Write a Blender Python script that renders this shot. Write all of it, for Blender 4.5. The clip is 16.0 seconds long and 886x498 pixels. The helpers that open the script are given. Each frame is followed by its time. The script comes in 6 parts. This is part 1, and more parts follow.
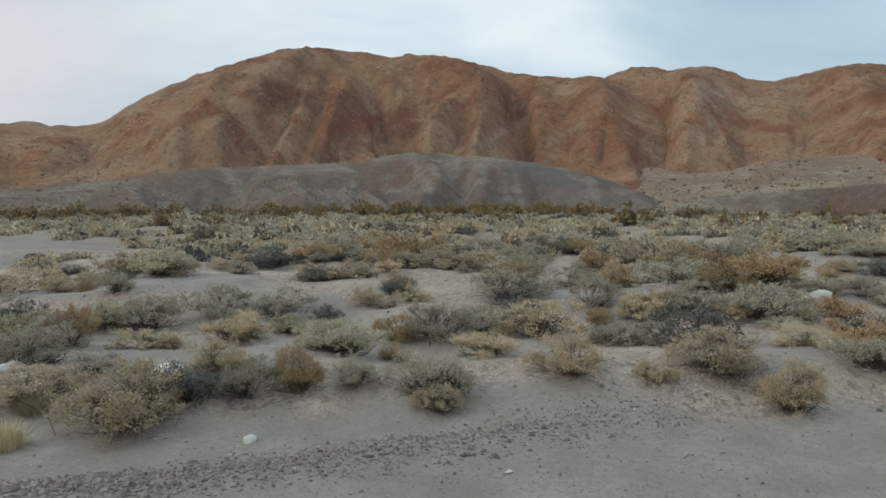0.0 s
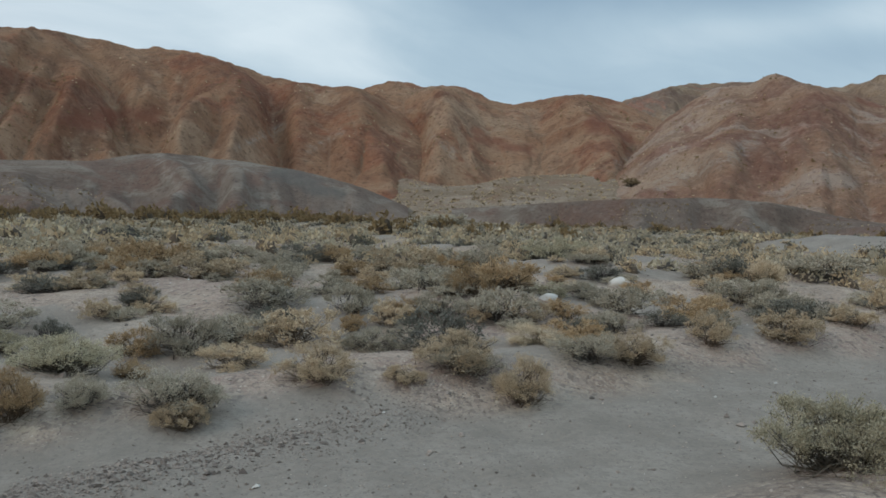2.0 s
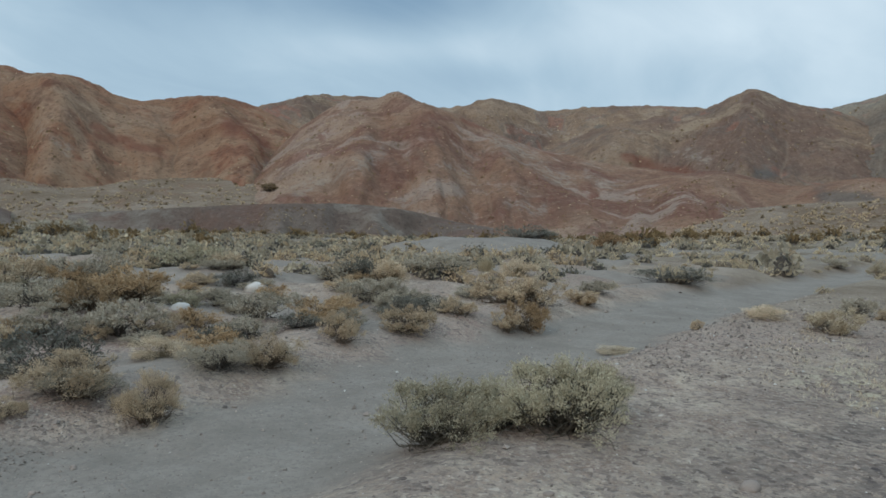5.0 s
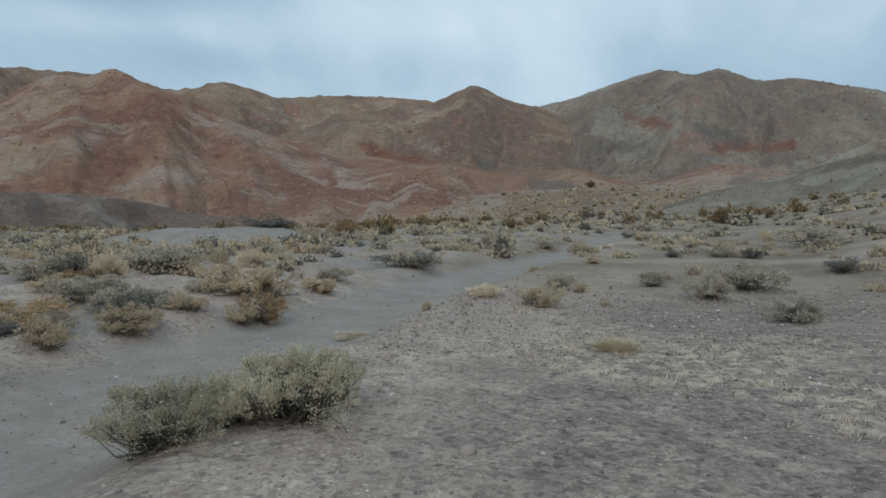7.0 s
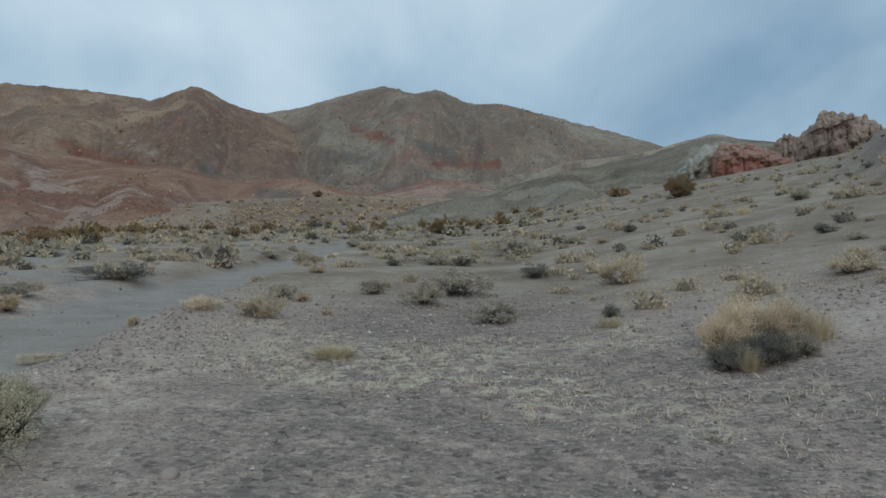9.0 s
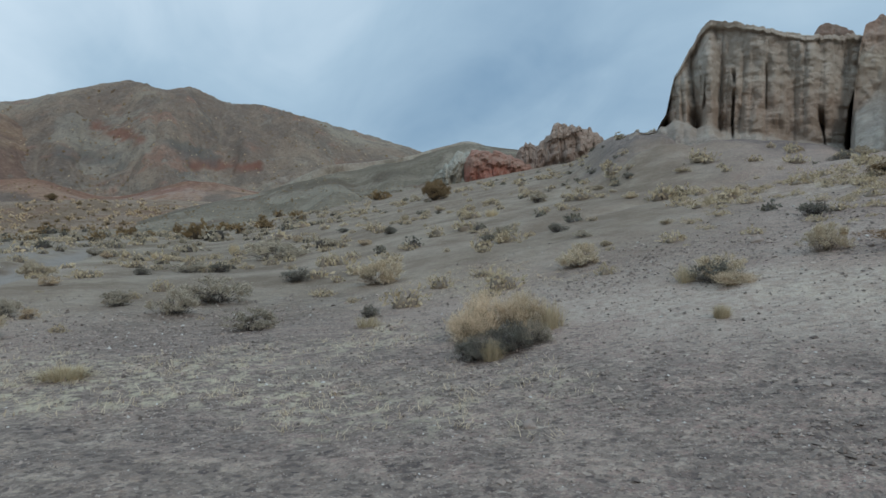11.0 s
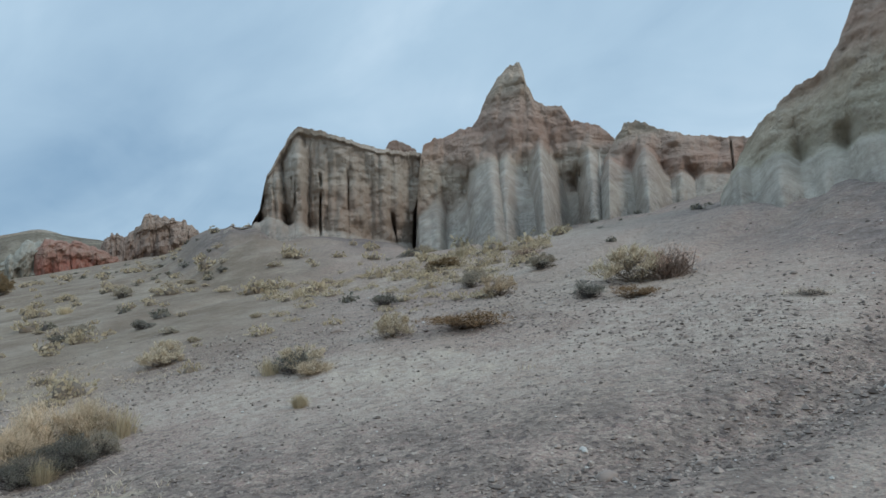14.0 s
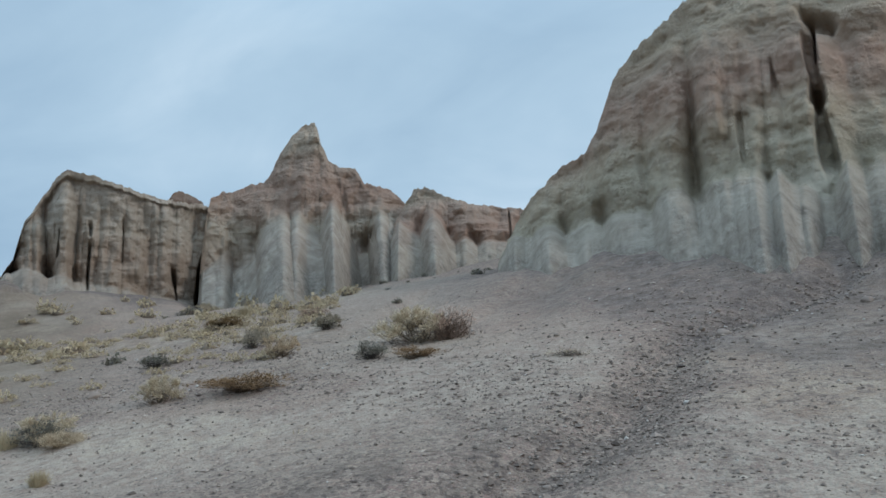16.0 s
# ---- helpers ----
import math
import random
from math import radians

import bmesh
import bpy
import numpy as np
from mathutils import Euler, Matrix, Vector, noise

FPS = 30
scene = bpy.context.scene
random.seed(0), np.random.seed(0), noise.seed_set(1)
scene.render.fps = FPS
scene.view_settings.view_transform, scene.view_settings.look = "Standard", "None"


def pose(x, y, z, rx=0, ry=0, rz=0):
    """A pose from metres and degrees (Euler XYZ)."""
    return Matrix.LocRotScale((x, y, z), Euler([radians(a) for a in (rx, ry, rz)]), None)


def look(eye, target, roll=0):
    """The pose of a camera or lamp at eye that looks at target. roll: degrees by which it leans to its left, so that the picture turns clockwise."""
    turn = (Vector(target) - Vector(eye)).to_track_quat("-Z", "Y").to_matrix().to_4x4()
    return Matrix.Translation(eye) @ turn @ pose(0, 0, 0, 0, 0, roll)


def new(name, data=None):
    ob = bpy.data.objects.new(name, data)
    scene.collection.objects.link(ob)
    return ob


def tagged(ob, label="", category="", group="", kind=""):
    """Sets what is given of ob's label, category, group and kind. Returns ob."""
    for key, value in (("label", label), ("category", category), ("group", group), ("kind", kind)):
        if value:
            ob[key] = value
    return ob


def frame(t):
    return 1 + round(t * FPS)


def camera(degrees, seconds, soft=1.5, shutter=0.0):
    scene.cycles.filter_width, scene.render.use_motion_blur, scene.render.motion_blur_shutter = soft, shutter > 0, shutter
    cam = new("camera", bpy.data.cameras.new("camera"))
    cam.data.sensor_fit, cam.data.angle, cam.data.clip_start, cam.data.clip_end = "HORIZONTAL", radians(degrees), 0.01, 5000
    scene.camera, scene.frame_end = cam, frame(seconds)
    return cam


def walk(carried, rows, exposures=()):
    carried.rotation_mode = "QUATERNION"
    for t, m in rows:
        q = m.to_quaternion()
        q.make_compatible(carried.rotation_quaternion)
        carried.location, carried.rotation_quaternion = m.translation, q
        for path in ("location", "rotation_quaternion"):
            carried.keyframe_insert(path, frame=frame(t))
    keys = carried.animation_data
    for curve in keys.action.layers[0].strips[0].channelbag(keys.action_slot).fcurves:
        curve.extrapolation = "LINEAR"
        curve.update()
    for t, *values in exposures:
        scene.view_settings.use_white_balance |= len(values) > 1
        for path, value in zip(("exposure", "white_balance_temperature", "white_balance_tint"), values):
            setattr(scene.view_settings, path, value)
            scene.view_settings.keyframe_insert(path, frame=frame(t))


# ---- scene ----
# The desert wash below fluted badland cliffs. Azimuth 0 is +y, it grows to the left (counter-clockwise).
cam = camera(64.1, 16.0, soft=1.6)
EYE = 1.6
ROWS = [
    (0.0, 0.000, 0.000, -0.00, -5.00, 0.00),
    (0.5, 0.017, -0.001, -5.56, -4.81, 0.29),
    (1.0, 0.033, -0.003, -10.78, -4.60, 0.97),
    (1.5, 0.046, -0.006, -15.27, -4.39, 1.44),
    (2.0, 0.059, -0.010, -19.38, -4.08, 1.74),
    (2.5, 0.075, -0.017, -24.60, -3.67, 1.92),
    (3.0, 0.088, -0.023, -29.16, -3.38, 2.22),
    (3.5, 0.101, -0.031, -33.67, -3.27, 2.19),
    (4.0, 0.114, -0.041, -38.51, -3.05, 2.20),
    (6.5, 0.177, -0.119, -63.10, -2.94, 1.40),
    (7.0, 0.188, -0.145, -68.74, -3.05, 1.35),
    (7.5, 0.196, -0.169, -73.65, -2.68, 1.77),
    (8.0, 0.203, -0.195, -78.64, -2.26, 2.28),
    (8.5, 0.207, -0.223, -83.56, -1.93, 1.96),
    (9.0, 0.209, -0.265, -90.47, -1.64, 2.03),
    (11.5, 0.174, -0.423, -114.07, 0.24, 0.64),
    (12.0, 0.155, -0.460, -119.67, 1.96, 0.16),
    (12.5, 0.135, -0.492, -124.75, 3.46, -0.38),
    (13.0, 0.108, -0.526, -130.48, 4.32, -0.82),
    (13.5, 0.079, -0.557, -136.17, 5.38, -1.06),
    (14.0, 0.052, -0.581, -140.89, 6.63, -1.36),
    (14.5, 0.028, -0.599, -144.82, 7.23, -1.83),
    (15.0, 0.001, -0.617, -149.02, 8.41, -2.12),
    (15.5, -0.032, -0.634, -153.74, 9.84, -2.36),
    (16.0, -0.061, -0.648, -157.90, 10.95, -2.29),
]
walk(cam, [(t, pose(x, y, EYE, 90 + pitch, 0, yaw) @ pose(0, 0, 0, 0, 0, roll)) for t, x, y, yaw, pitch, roll in ROWS],
     [(0.0, 0.16, 6850, 10), (1.0, 0.0, 6750, 10), (2.0, -0.02, 6600, 10), (4.0, -0.02, 6400, 9), (8.0, -0.12, 6280, 9), (9.0, -0.17, 6230, 9), (12.0, 0.0, 6200, 10), (14.0, 0.08, 6200, 10), (16.0, 0.08, 6200, 10)])

# ---------------------------------------------------------------- numeric helpers


def hash2(ix, iy, seed):
    n = (ix * 374761393 + iy * 668265263 + seed * 974634721) & 0x7FFFFFFF
    n = ((n ^ (n >> 13)) * 1274126177) & 0x7FFFFFFF
    return ((n ^ (n >> 16)) & 0xFFFF) / 65535.0


def vnoise(x, y, seed=0):
    """Smooth value noise, -1 to 1."""
    x, y = np.asarray(x, float), np.asarray(y, float)
    ix, iy = np.floor(x).astype(np.int64), np.floor(y).astype(np.int64)
    fx, fy = x - ix, y - iy
    fx, fy = fx * fx * fx * (fx * (6 * fx - 15) + 10), fy * fy * fy * (fy * (6 * fy - 15) + 10)
    a, b = hash2(ix, iy, seed), hash2(ix + 1, iy, seed)
    c, d = hash2(ix, iy + 1, seed), hash2(ix + 1, iy + 1, seed)
    return 2 * ((a + (b - a) * fx) * (1 - fy) + (c + (d - c) * fx) * fy) - 1


def fbm(x, y, octaves=4, seed=0, gain=0.5):
    out, amp = 0.0, 1.0
    for k in range(octaves):
        out = out + amp * vnoise(x * 2 ** k + 17.3 * k, y * 2 ** k - 9.1 * k, seed + k)
        amp *= gain
    return out


def ridged(x, y, octaves=4, seed=0, gain=0.5):
    """0 in the gullies' beds ... about 1 on the spurs, sharp at the beds."""
    out, amp, total = 0.0, 1.0, 0.0
    for k in range(octaves):
        out = out + amp * np.abs(vnoise(x * 2 ** k + 5.7 * k, y * 2 ** k + 3.3 * k, seed + k))
        total += amp
        amp *= gain
    return out / total * 1.6


def smooth(a, b, v):
    t = np.clip((v - a) / (b - a), 0, 1)
    return t * t * (3 - 2 * t)


def polar(az, r):
    a = np.radians(az)
    return -np.sin(a) * r, np.cos(a) * r


def glide(v, knots):
    """A smooth curve through knots (v, value)."""
    k = sorted(knots)
    kx, ky = np.array([a for a, _ in k], float), np.array([b for _, b in k], float)
    m = np.gradient(ky, kx)
    v = np.clip(v, kx[0], kx[-1])
    i = np.clip(np.searchsorted(kx, v) - 1, 0, len(kx) - 2)
    h = kx[i + 1] - kx[i]
    t = (v - kx[i]) / h
    return ((2 * t ** 3 - 3 * t ** 2 + 1) * ky[i] + (t ** 3 - 2 * t ** 2 + t) * h * m[i]
            + (3 * t ** 2 - 2 * t ** 3) * ky[i + 1] + (t ** 3 - t ** 2) * h * m[i + 1])


# ---------------------------------------------------------------- the lie of the land
# the sandy track: its middle line as knots (x, y), from the west to the east, and half its width
TRACK = [(-14.0, 2.2), (-6.0, 3.2), (-2.0, 4.2), (3.0, 4.8), (6.0, 5.6), (10.0, 5.9), (17.0, 6.5), (26.0, 6.3), (40.0, 5.8), (60.0, 7.0)]


def track_side(x, y):
    """Metres north of the track's middle line."""
    return y - glide(x, TRACK)


def track_half(x):
    return np.interp(x, [-14, -4, 2, 6, 12, 20, 30, 45, 60], [2.1, 1.8, 1.35, 1.2, 1.2, 1.25, 0.9, 0.6, 0.4])


# a stony rill that comes down the slope from the foot of the cliff: knots (y, x)
RILL = [(-30.0, -6.0), (-16.8, -2.3), (-15.5, -1.3), (-14.0, -0.1), (-12.6, 0.6), (-9.3, 0.95), (-7.8, 1.3), (-7.0, 1.55), (-6.0, 2.0), (-5.0, 2.7), (-4.0, 3.6), (-2.0, 6.0)]


def rill_side(x, y):
    return x - glide(y, RILL)


def sand_mask(x, y):
    s, w = track_side(x, y), track_half(x)
    wob = 0.35 * vnoise(x * 0.8, y * 0.8, 31) + 0.15 * vnoise(x * 2.9, y * 2.9, 32)
    return smooth(0.35, -0.25, np.abs(s) - w + wob) * smooth(62, 45, x)


# the fans of scree below the cliffs: azimuth round STAND, distance of the wall, elevation at which the scree meets it
STAND = (0.03, -0.60)
SCREE = [(-116, 58, 5.9), (-119, 56, 6.6), (-121.5, 52, 7.5), (-123.7, 48, 8.05), (-125.9, 46, 8.5), (-128, 44.5, 7.7), (-131, 43.5, 7.8), (-134.7, 43.8, 7.4), (-137, 44.2, 6.9),
         (-139, 44.5, 6.5), (-141.6, 44, 7.1), (-146.3, 43, 8.0), (-150.8, 42.5, 8.4), (-155.3, 41.5, 9.0), (-159.6, 41, 9.7), (-163, 42, 10.2), (-167, 43, 10.6)]


def ground_z(x, y):
    """The lie of the land: the valley floor, the slope and the scree on it."""
    x, y = np.asarray(x, float), np.asarray(y, float)
    az = np.degrees(np.arctan2(-(x - STAND[0]), y - STAND[1]))
    r = np.hypot(x - STAND[0], y - STAND[1])
    knots = np.array(SCREE[::-1])
    wall, tilt = np.interp(az, knots[:, 0], knots[:, 1]), np.interp(az, knots[:, 0], knots[:, 2])
    px, py = polar(az, wall)
    lift = EYE + np.tan(np.radians(tilt)) * wall - valley_z(px + STAND[0], py + STAND[1])
    here = smooth(-117.5, -122.5, az) * smooth(-170, -160, az) * smooth(wall - 17, wall, r) * smooth(wall + 38, wall + 14, r)
    return valley_z(x, y) + lift * here


def valley_z(x, y):
    x, y = np.asarray(x, float), np.asarray(y, float)
    u = -y - 3.0
    slope = 0.24 * 1.2 * np.logaddexp(0, u / 1.2)
    slope = np.where(u > 40, 0.24 * 40 + 0.05 * (u - 40), slope)
    rise = 0.026 * np.clip(x - 20, 0, 400) * smooth(110, -20, y)
    rise = rise + 1.3 * np.exp(-((x + 2) / 9.0) ** 2) * smooth(14, 22, -y)
    far = np.hypot(x, y)
    way = np.degrees(np.arctan2(-x, y))
    rise = rise - 0.0235 * np.minimum(far, 165) * smooth(14, 60, far) * smooth(-98, -48, way) * smooth(110, 60, way)
    s, w = track_side(x, y), track_half(x)
    inside = smooth(0.9, -0.5, np.abs(s) - w) * smooth(62, 40, x)
    north = smooth(0.2, 2.2, s - w)
    z = slope + rise - 0.30 * inside - 0.16 * north * smooth(60, 30, x)
    # hummocks of blown sand on the bank, ripples and ruts
    rough = smooth(1.0, 12, np.hypot(x, y))
    z = z + north * (0.16 * fbm(x * 0.45, y * 0.45, 3, 3) + 0.05) * smooth(200, 60, np.hypot(x, y))
    z = z + rough * 0.10 * fbm(x * 0.13, y * 0.13, 3, 11) * smooth(20, 2, u)
    z = z + 0.012 * fbm(x * 2.3, y * 2.3, 3, 21) + 0.02 * fbm(x * 0.9, y * 0.9, 2, 22)
    # a low bare dune on the plain
    z = z + 0.85 * np.exp(-((x - 30.0) ** 2 + (y - 23.5) ** 2) / 34.0)
    # a low ridge of gravel pushed up along the track
    z = z + 0.06 * np.exp(-((y - 5.15 - 0.37 * x + 0.1 * vnoise(x * 0.7, 0 * x, 5)) / 0.28) ** 2) * smooth(3, 0.5, x)
    # gullies run down the slope below the cliffs
    g = ridged(x * 0.16 + 0.25 * vnoise(x * 0.1, y * 0.1, 41), y * 0.05, 3, 43)
    z = z - smooth(4, 22, u) * 0.55 * (1 - smooth(0.0, 0.45, g))
    z = z - 0.20 * smooth(1.5, 4, u) * np.exp(-(rill_side(x, y) / 0.5) ** 2) * smooth(-30, -18, y)
    return z

# ---------------------------------------------------------------- sky and sun
SUN_AZ, SUN_EL = 98.0, 32.0
world = bpy.data.worlds.new("dusk_sky")
scene.world = world
world.use_nodes = True


def sky_nodes(nt):
    n, l = nt.nodes, nt.links
    n.clear()
    out, bg = n.new("ShaderNodeOutputWorld"), n.new("ShaderNodeBackground")
    l.new(bg.outputs[0], out.inputs[0])
    sky = n.new("ShaderNodeTexSky")
    sky.sky_type, sky.sun_disc = "NISHITA", False
    sky.sun_elevation, sky.sun_rotation = radians(SUN_EL), radians(-SUN_AZ)
    sky.dust_density = 2.0
    tc = n.new("ShaderNodeTexCoord")
    way = tc.outputs["Generated"]

    def math_node(op, a, b=None, c=None, clamp=False):
        m = n.new("ShaderNodeMath")
        m.operation, m.use_clamp = op, clamp
        for i, v in enumerate((a, b, c)):
            if v is None:
                continue
            if isinstance(v, (int, float)):
                m.inputs[i].default_value = v
            else:
                l.new(v, m.inputs[i])
        return m.outputs[0]

    sep = n.new("ShaderNodeSeparateXYZ")
    l.new(way, sep.inputs[0])
    up = math_node("MAXIMUM", sep.outputs[2], 0.0)
    lift = math_node("ADD", up, 0.34)
    comb = n.new("ShaderNodeCombineXYZ")
    l.new(math_node("DIVIDE", sep.outputs[0], lift), comb.inputs[0])
    l.new(math_node("DIVIDE", sep.outputs[1], lift), comb.inputs[1])

    def cloud(scale, detail, rough, stretch, turn, warp=0.6):
        mp = n.new("ShaderNodeMapping")
        mp.inputs["Scale"].default_value = stretch
        mp.inputs["Rotation"].default_value = (0, 0, radians(turn))
        l.new(comb.outputs[0], mp.inputs[0])
        tx = n.new("ShaderNodeTexNoise")
        tx.inputs["Scale"].default_value, tx.inputs["Detail"].default_value = scale, detail
        tx.inputs["Roughness"].default_value, tx.inputs["Distortion"].default_value = rough, warp
        l.new(mp.outputs[0], tx.inputs["Vector"])
        return tx.outputs["Fac"]

    def patch(az, el, wide, high, amount):
        """A broad bank of cloud round one direction."""
        a = math_node("ARCTAN2", math_node("MULTIPLY", sep.outputs[0], -1.0), sep.outputs[1])
        d = math_node("SUBTRACT", a, radians(az))
        d = math_node("ARCTAN2", math_node("SINE", d), math_node("COSINE", d))
        d = math_node("POWER", math_node("ABSOLUTE", math_node("DIVIDE", d, radians(wide))), 2.0)
        e = math_node("DIVIDE", math_node("SUBTRACT", math_node("ARCSINE", sep.outputs[2]), radians(el)), radians(high))
        e = math_node("POWER", math_node("ABSOLUTE", e), 2.0)
        g = math_node("POWER", 2.718, math_node("MULTIPLY", math_node("ADD", d, e), -1.0))
        return math_node("MULTIPLY", g, amount)

    dens = math_node("MULTIPLY", math_node("SUBTRACT", cloud(0.9, 5, 0.5, (0.8, 1.3, 1), 25), 0.5), 1.1)
    dens = math_node("ADD", dens, math_node("MULTIPLY", math_node("SUBTRACT", cloud(2.6, 6, 0.55, (0.8, 1.4, 1), 40, 0.9), 0.5), 0.34))
    for bank in SKY_BANKS:
        dens = math_node("ADD", dens, patch(*bank))
    dens = math_node("ADD", dens, 0.5, clamp=True)
    ramp = n.new("ShaderNodeValToRGB")
    el = ramp.color_ramp.elements
    el[0].position, el[0].color = 0.12, (0.66, 0.78, 0.86, 1)
    el[1].position, el[1].color = 0.95, (0.22, 0.345, 0.475, 1)
    mid = el.new(0.5)
    mid.color = (0.41, 0.55, 0.66, 1)
    l.new(dens, ramp.inputs[0])
    # the last warm light in the west
    warm = n.new("ShaderNodeMix")
    warm.data_type = "RGBA"
    l.new(patch(42, 9, 20, 9, 0.75), warm.inputs[0])
    l.new(ramp.outputs[0], warm.inputs[6])
    warm.inputs[7].default_value = (0.70, 0.62, 0.66, 1)
    clear = n.new("ShaderNodeMix")
    clear.data_type, clear.blend_type = "RGBA", "ADD"
    clear.inputs[0].default_value = SKY_CLEAR
    l.new(warm.outputs[2], clear.inputs[6])
    l.new(sky.outputs[0], clear.inputs[7])
    vault = n.new("ShaderNodeMapRange")
    vault.interpolation_type = "SMOOTHSTEP"
    l.new(sep.outputs[2], vault.inputs[0])
    vault.inputs[1].default_value, vault.inputs[2].default_value, vault.inputs[3].default_value, vault.inputs[4].default_value = 0.42, 0.9, 1.0, VAULT
    high = n.new("ShaderNodeVectorMath")
    high.operation = "SCALE"
    l.new(clear.outputs[2], high.inputs[0])
    l.new(vault.outputs[0], high.inputs[3])
    l.new(high.outputs[0], bg.inputs[0])
    bg.inputs[1].default_value = SKY_POWER


# banks of darker (+) and brighter (-) cloud: azimuth, elevation, width, height, amount
SKY_BANKS = [(-24, 16.5, 10, 4.0, 0.32), (-38, 17.5, 13, 3, 0.3), (-45, 16, 7, 2.5, 0.22), (-59, 14.5, 10, 2.6, -0.15), (-48, 11, 9, 1.5, 0.12), (-12, 15, 20, 6, -0.2), (-44, 13.0, 9, 1.6, -0.18), (-62, 14, 14, 6, 0.05),
             (-75, 16, 14, 4, -0.3), (-112, 13, 13, 9, 0.12), (-98, 21, 8, 5, -0.15), (-125, 17, 14, 8, 0.1), (8, 15, 18, 6, -0.15), (-150, 22, 22, 12, 0.10)]
SKY_CLEAR, SKY_POWER, VAULT = 0.006, 1.0, 1.8  # an overcast vault is brighter overhead
sky_nodes(world.node_tree)

sun = new("sun", bpy.data.lights.new("sun", "SUN"))
sun.data.energy, sun.data.angle, sun.data.color = 0.85, radians(22), (1.0, 0.87, 0.74)
sx, sy = polar(SUN_AZ, 100.0)
sun.matrix_world = look((sx, sy, 100 * math.tan(radians(SUN_EL))), (0, 0, 0))

# ---------------------------------------------------------------- materials


class Mat:
    """A small builder for node materials."""

    def __init__(self, name, rough=0.9, spec=0.2):
        self.m = bpy.data.materials.new(name)
        self.m.use_nodes = True
        self.n, self.l = self.m.node_tree.nodes, self.m.node_tree.links
        self.b = self.n["Principled BSDF"]
        self.b.inputs["Roughness"].default_value = rough
        self.b.inputs["Specular IOR Level"].default_value = spec
        self.tc = self.n.new("ShaderNodeTexCoord")
        self.obj = self.tc.outputs["Object"]

    def node(self, kind, **inputs):
        nd = self.n.new(kind)
        for k, v in inputs.items():
            self.put(nd, k.replace("_", " "), v)
        return nd

    def put(self, nd, key, v):
        sock = nd.inputs[key]
        if isinstance(v, bpy.types.NodeSocket):
            self.l.new(v, sock)
        else:
            sock.default_value = v

    def noise(self, scale, detail=5, rough=0.6, stretch=None, distort=0.0, vec=None, turn=(0, 0, 0)):
        vec = vec or self.obj
        if stretch:
            mp = self.n.new("ShaderNodeMapping")
            mp.inputs["Scale"].default_value = stretch
            mp.inputs["Rotation"].default_value = [radians(a) for a in turn]
            self.l.new(vec, mp.inputs[0])
            vec = mp.outputs[0]
        return self.node("ShaderNodeTexNoise", Vector=vec, Scale=scale, Detail=detail, Roughness=rough, Distortion=distort).outputs["Fac"]

    def cells(self, scale, out="Distance", feature="F1"):
        v = self.n.new("ShaderNodeTexVoronoi")
        v.feature = feature
        v.inputs["Scale"].default_value = scale
        self.l.new(self.obj, v.inputs["Vector"])
        return v.outputs[out]

    def ramp(self, fac, stops):
        r = self.n.new("ShaderNodeValToRGB")
        e = r.color_ramp.elements
        for i, (p, c) in enumerate(stops):
            s = e[i] if i < 2 else e.new(p)
            s.position = p
        for s, (p, c) in zip(sorted(e, key=lambda q: q.position), sorted(stops)):
            s.position = p
            s.color = (*c, 1) if len(c) == 3 else c
        self.l.new(fac, r.inputs[0])
        return r.outputs[0]

    def band(self, fac, a, b):
        r = self.n.new("ShaderNodeMapRange")
        r.interpolation_type = "SMOOTHSTEP"
        self.l.new(fac, r.inputs[0])
        r.inputs[1].default_value, r.inputs[2].default_value = a, b
        return r.outputs[0]

    def math(self, op, a, b=0.0, clamp=False):
        m = self.n.new("ShaderNodeMath")
        m.operation, m.use_clamp = op, clamp
        for i, v in enumerate((a, b)):
            if isinstance(v, (int, float)):
                m.inputs[i].default_value = v
            else:
                self.l.new(v, m.inputs[i])
        return m.outputs[0]

    def mix(self, fac, a, b, how="MIX"):
        m = self.n.new("ShaderNodeMix")
        m.data_type, m.blend_type = "RGBA", how
        for i, v in ((0, fac), (6, a), (7, b)):
            if isinstance(v, bpy.types.NodeSocket):
                self.l.new(v, m.inputs[i])
            elif i:
                m.inputs[i].default_value = (*v, 1)
            else:
                m.inputs[i].default_value = v
        return m.outputs[2]

    def attr(self, name):
        a = self.n.new("ShaderNodeAttribute")
        a.attribute_name = name
        return a.outputs["Fac"]

    def xyz(self, i):
        s = self.n.new("ShaderNodeSeparateXYZ")
        self.l.new(self.obj, s.inputs[0])
        return s.outputs[i]

    def done(self, colour, bump=None, strength=0.5, depth=0.02):
        self.put(self.b, "Base Color", colour)
        if bump is not None:
            bp = self.node("ShaderNodeBump", Height=bump, Strength=strength, Distance=depth)
            self.l.new(bp.outputs[0], self.b.inputs["Normal"])
        return self.m


